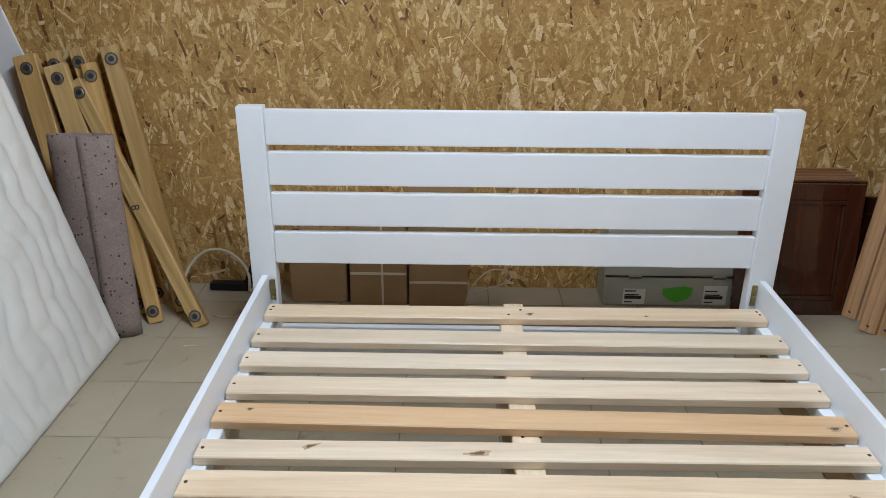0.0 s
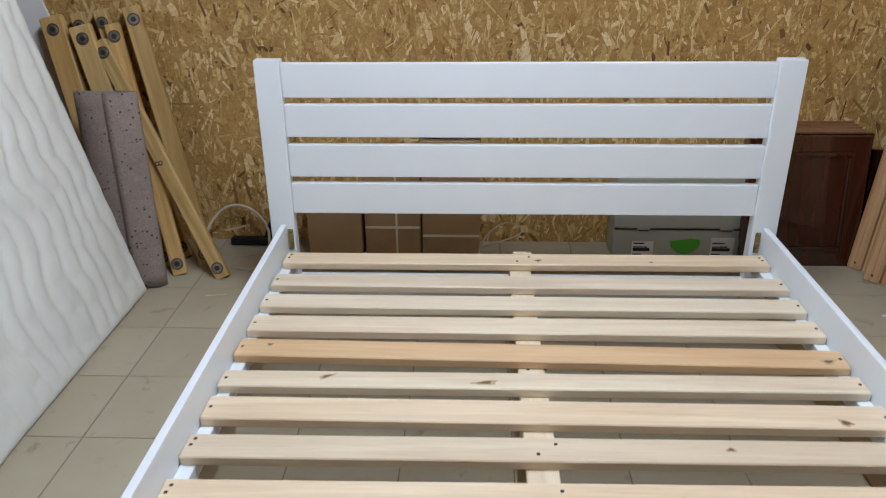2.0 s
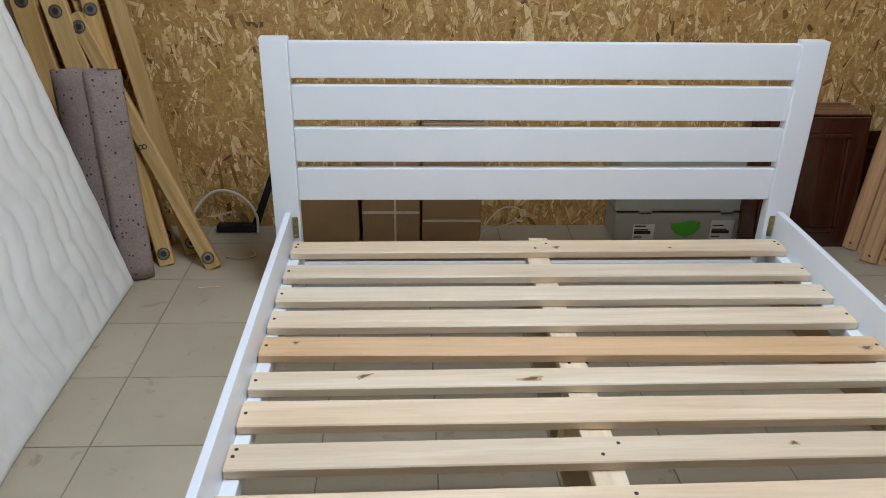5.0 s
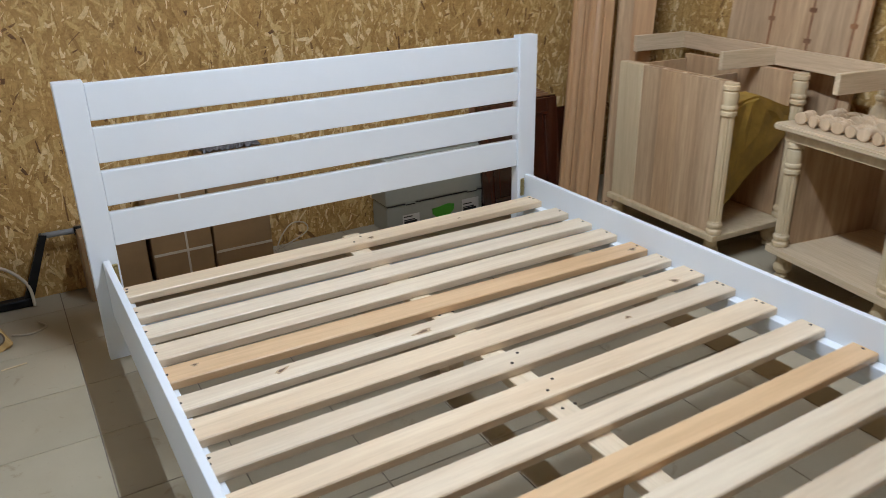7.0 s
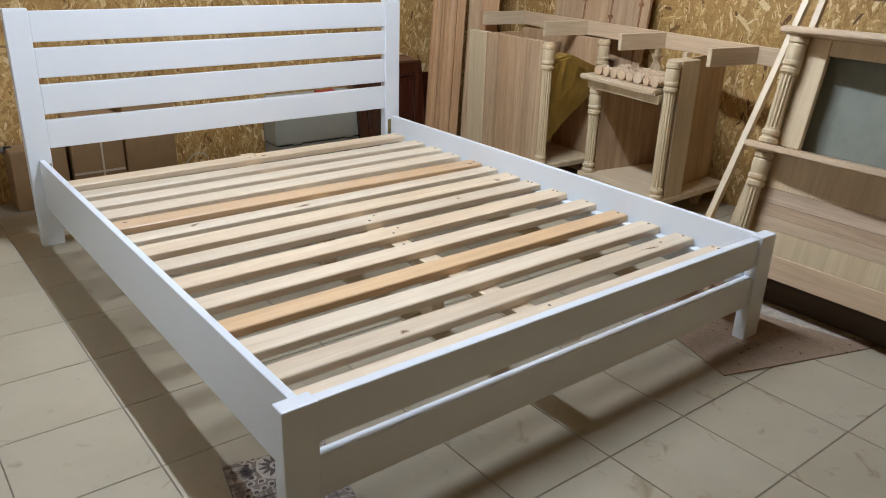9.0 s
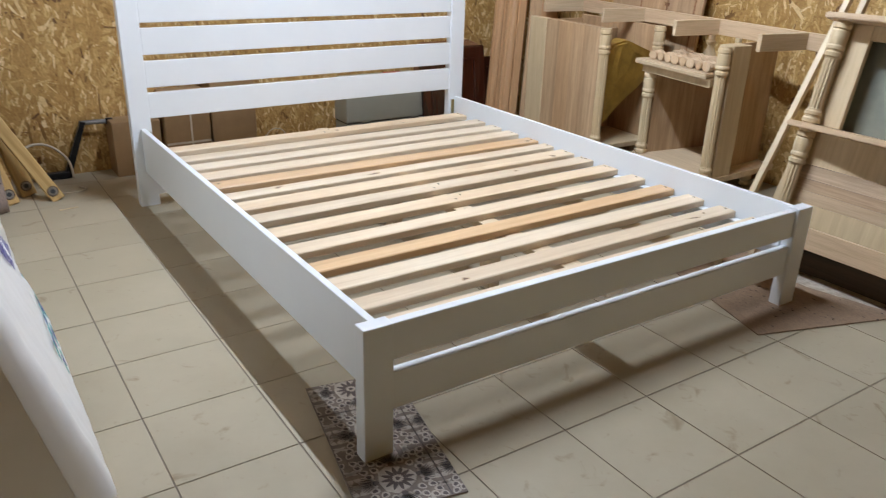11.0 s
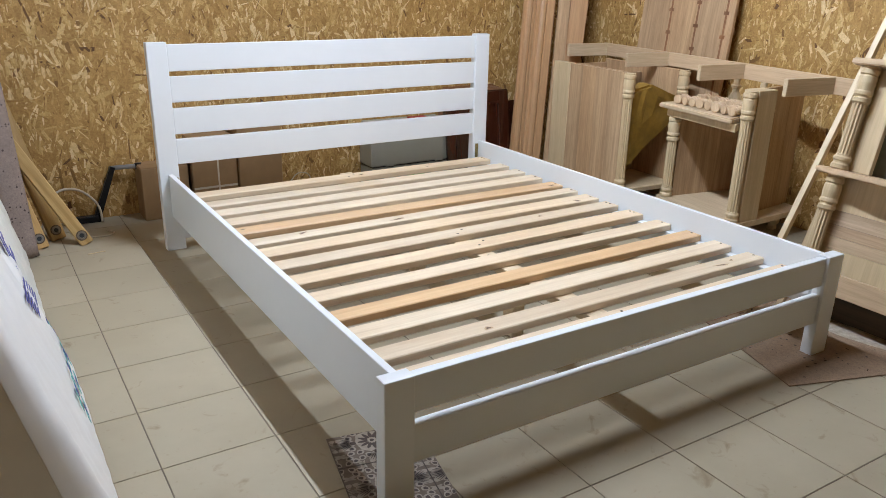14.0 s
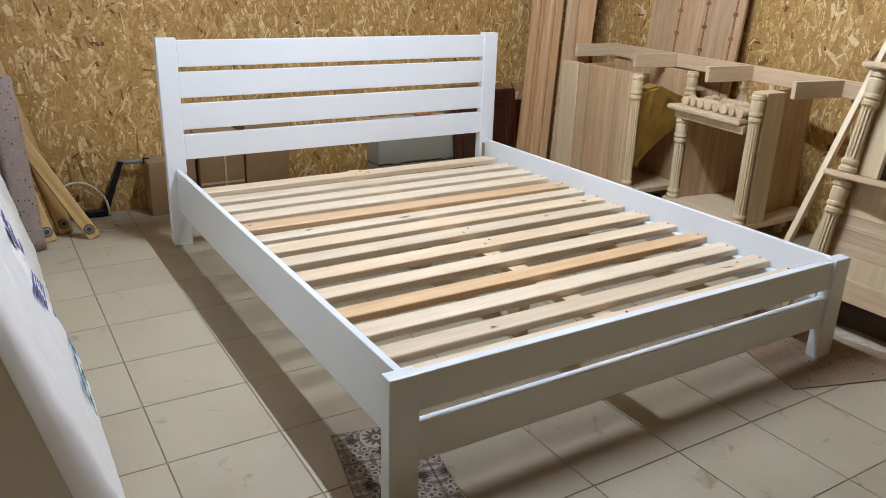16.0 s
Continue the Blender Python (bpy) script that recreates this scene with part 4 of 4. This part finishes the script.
# ---- on the floor ----
def build_pattern_board():
    """A thin board printed with dark rosettes on white squares."""
    b = thing("patterned_board", "thin board printed with dark floral rosettes under a bed leg", "board", m=pose(-0.760, -1.978, 0.0006, 0, 0, -11.3))
    w, l = 0.125, 0.265
    part("sheet", box((-w, -l, 0), (w, l, 0.004), 0.001), PATTERN_BASE, b)
    s = 0.195
    pale, dark = bmesh.new(), bmesh.new()

    def blob(bm, cx, cy, rx, ry, a):
        n = 10
        vs = []
        for k in range(n):
            p = 2 * math.pi * k / n
            x, y = rx * math.cos(p), ry * math.sin(p) * (1 - 0.35 * math.cos(p))
            X, Y = cx + x * math.cos(a) - y * math.sin(a), cy + x * math.sin(a) + y * math.cos(a)
            vs.append((min(max(X, -w + 0.002), w - 0.002), min(max(Y, -l + 0.002), l - 0.002)))
        if len({(round(x, 4), round(y, 4)) for x, y in vs}) > 5:
            bm.faces.new([bm.verts.new((x, y, 0.0043 if bm is pale else 0.0047)) for x, y in vs])
    for i in (-1, 0, 1):
        for j in (-2, -1, 0, 1, 2):
            cx, cy = -0.01 + i * s, 0.20 + (j - 1) * s + 0.02

            def at(r, a):
                return cx + r * math.cos(a), cy + r * math.sin(a)
            blob(pale, cx, cy, 0.046, 0.046, 0)
            for k in range(12):
                a = 2 * math.pi * k / 12
                blob(dark, *at(0.026, a), 0.0145, 0.0052, a)
            blob(dark, cx, cy, 0.006, 0.006, 0)
            for k in range(4):
                a = math.pi / 2 * k
                for d in (-0.55, 0, 0.55):
                    x, y = at(0.052, a)
                    X, Y = x + 0.026 * math.cos(a + d), y + 0.026 * math.sin(a + d)
                    blob(pale, X, Y, 0.027, 0.0135, a + d)
                    for e in (-0.0055, 0, 0.0055):
                        blob(dark, X - e * math.sin(a + d), Y + e * math.cos(a + d), 0.016, 0.0013, a + d + 14 * e)
                blob(dark, *at(0.052, a), 0.008, 0.008, 0)
                c = a + math.pi / 4
                for r, o in ((0.062, 0.0), (0.082, 0.22), (0.082, -0.22), (0.100, 0.10), (0.100, -0.10), (0.118, 0.0), (0.066, 0.40), (0.066, -0.40)):
                    blob(pale, *at(r, c + o), 0.0115, 0.0095, c + o)
                    blob(dark, *at(r + 0.001, c + o), 0.0068, 0.0052, c + o)
                for o in (-0.30, 0.30):
                    blob(pale, *at(0.108, c + o), 0.020, 0.0055, c + 4 * o)
    part("printed_ground", pale, PATTERN_PALE, b, "pale printed petals")
    part("printed_pattern", dark, PATTERN_INK, b, "dark printed rosettes")
    for k in (-1, 0, 1):
        y = 0.20 + k * s + 0.02 + s / 2
        if abs(y) < l:
            part("printed_line", box((-w + 0.002, y - 0.0016, 0.0041), (w - 0.002, y + 0.0016, 0.0046)), PATTERN_INK, b)
    for x in (-0.01 + s / 2,):
        part("printed_line", box((x - 0.0016, -l + 0.002, 0.0041), (x + 0.0016, l - 0.002, 0.0046)), PATTERN_INK, b)
    return b


PATTERN_BASE, PATTERN_INK = plain("printed_taupe", (0.17, 0.125, 0.095), 0.45, 0, 0.35, 45), plain("printed_umber", (0.075, 0.05, 0.04), 0.45, 0, 0.3, 40)
PATTERN_PALE = plain("printed_cream", (0.42, 0.36, 0.295), 0.45, 0, 0.22, 60)
build_pattern_board()

solid("hardboard_sheet", box((0, 0, 0), (0.70, 0.62, 0.004), 0.001), DIRTY_BOARD, "thin dusty brown hardboard sheet with dark stains on the floor", "sheet", m=pose(0.523, -2.146, 0.0006, 0, 0, -18.2))


def scrap(name, at, rz, size, mat, label):
    """A small sliver lying on the floor."""
    bm = box((-size[0] / 2, -size[1] / 2, 0), (size[0] / 2, size[1] / 2, size[2]), 0.0008)
    for v in bm.verts:
        v.co.y += 0.12 * size[1] * math.sin(v.co.x * 90)
    solid(name, bm, mat, label, "scrap", m=pose(*at, 0, 0, rz), group="scraps on the floor")


scrap("wood_splinter", (-1.125, 0.125, 0.0005), 8, (0.075, 0.007, 0.003), ASH_PALE, "pale wood splinter lying on the tiles")
for x, y, rz in ((1.29, 0.03, 10), (1.315, -0.06, 50), (1.30, -0.10, 110)):
    scrap("paper_scrap", (x, y, 0.0005), rz, (0.022, 0.012, 0.002), PAPER, "tiny white scrap lying on the tiles")
SHEET = pose(0.523, -2.146, 0.0048, 0, 0, -18.2)
for k in range(30):
    p = SHEET @ Vector((random.uniform(0.03, 0.60), random.uniform(0.02, 0.42), 0))
    if abs(p.x - 0.81) > 0.06 or abs(p.y + 2.03) > 0.05:
        scrap("bark_chip", (p.x, p.y, p.z), random.uniform(0, 180), (random.uniform(0.006, 0.014), random.uniform(0.004, 0.007), 0.002), RUST, "small dark chip lying on the hardboard sheet")


def build_lit_dust():
    """A thin, ragged drift of dust, pale for the lit strip of floor there."""
    bm = bmesh.new()
    rim = []
    for k in range(40):
        a = 2 * math.pi * k / 40
        r = 1 + 0.22 * noise.noise(Vector((3 * math.cos(a), 3 * math.sin(a), 2.0)))
        rim.append(bm.verts.new((0.062 * r * math.cos(a), 0.23 * r * math.sin(a), 0)))
    inner = [bm.verts.new((v.co.x * 0.8, v.co.y * 0.85, 0.0022)) for v in rim]
    for k in range(40):
        bm.faces.new((rim[k], rim[(k + 1) % 40], inner[(k + 1) % 40], inner[k]))
    bm.faces.new(inner)
    solid("sawdust", bm, LIT_DUST, "thin patch of sawdust and painted lamplight beside the hutch", "sawdust", m=pose(1.075, -2.10, 0.0047, 0, 0, 14))


build_lit_dust()


# ---- pieces of walls and floor ----
def strands(name, wall, count, u0, u1, v0, v1, place, seed):
    """Flat wood strands pressed into the face of the board."""
    rng = np.random.default_rng(seed)
    n = count
    u, v = rng.uniform(u0, u1, n), rng.uniform(v0, v1, n)
    ang = np.where(rng.random(n) < 0.72, rng.normal(math.pi / 2, 0.38, n), rng.uniform(0, math.pi, n))
    ln = np.clip(rng.gamma(3.0, 0.0160, n), 0.010, 0.16) * 0.5
    wd = np.clip(rng.gamma(3.4, 0.0032, n), 0.0025, 0.030) * 0.5
    dep = 0.0003 + 0.0022 * np.arange(n) / n
    verts, faces = [], []
    ca, sa = np.cos(ang), np.sin(ang)
    j = rng.uniform(-0.35, 0.35, (n, 6))
    for k in range(n):
        a, b = ln[k], wd[k]
        o = len(verts)
        for x, y in ((-a * (1 + j[k, 0]), -b), (0.1 * a, -b * (1 + j[k, 4])), (a * (1 + j[k, 1]), -b * (0.6 + j[k, 5])), (a * (1 + j[k, 2]), b), (-0.1 * a, b * (1 - j[k, 4])), (-a * (1 + j[k, 3]), b * (0.6 - j[k, 5]))):
            U, V = u[k] + x * ca[k] - y * sa[k], v[k] + x * sa[k] + y * ca[k]
            verts.append(place(min(max(U, u0), u1), min(max(V, v0), v1), dep[k]))
        faces.append(tuple(range(o, o + 6)))
    me = bpy.data.meshes.new(name)
    me.from_pydata(verts, [], faces)
    me.materials.append(OSB_STRAND)
    ob = new(name, me)
    ob.parent = wall
    return tagged(ob, "pressed wood strands of the board", kind="stuff")


strands("strands", wall_north, 34000, WALL_L, WALL_R, 0.0, 1.9, lambda a, b, c: (a, WALL_Y - c, b), 3)
strands("strands", wall_east, 28000, -3.2, WALL_Y, 0.0, 1.9, lambda a, b, c: (WALL_R - c, a, b), 4)

# floor tiles
PX, PY, GAP = 0.2975, 0.2985, 0.0033
tile_mesh = mesh_of("tile", box((-PX / 2 + GAP / 2, -PY / 2 + GAP / 2, -0.012), (PX / 2 - GAP / 2, PY / 2 - GAP / 2, 0.0), 0.0008), TILE)
X0, Y0 = -1.237, -1.305
for i in range(-3, 11):
    for j in range(-14, 7):
        x, y = X0 + (i + 0.5) * PX, Y0 + (j + 0.5) * PY
        if WALL_L - 0.05 < x < WALL_R + 0.1 and WALL_F - 0.05 < y < WALL_Y + 0.1:
            piece("tile", tile_mesh, floor, pose(x, y, random.uniform(-0.0006, 0.0)))
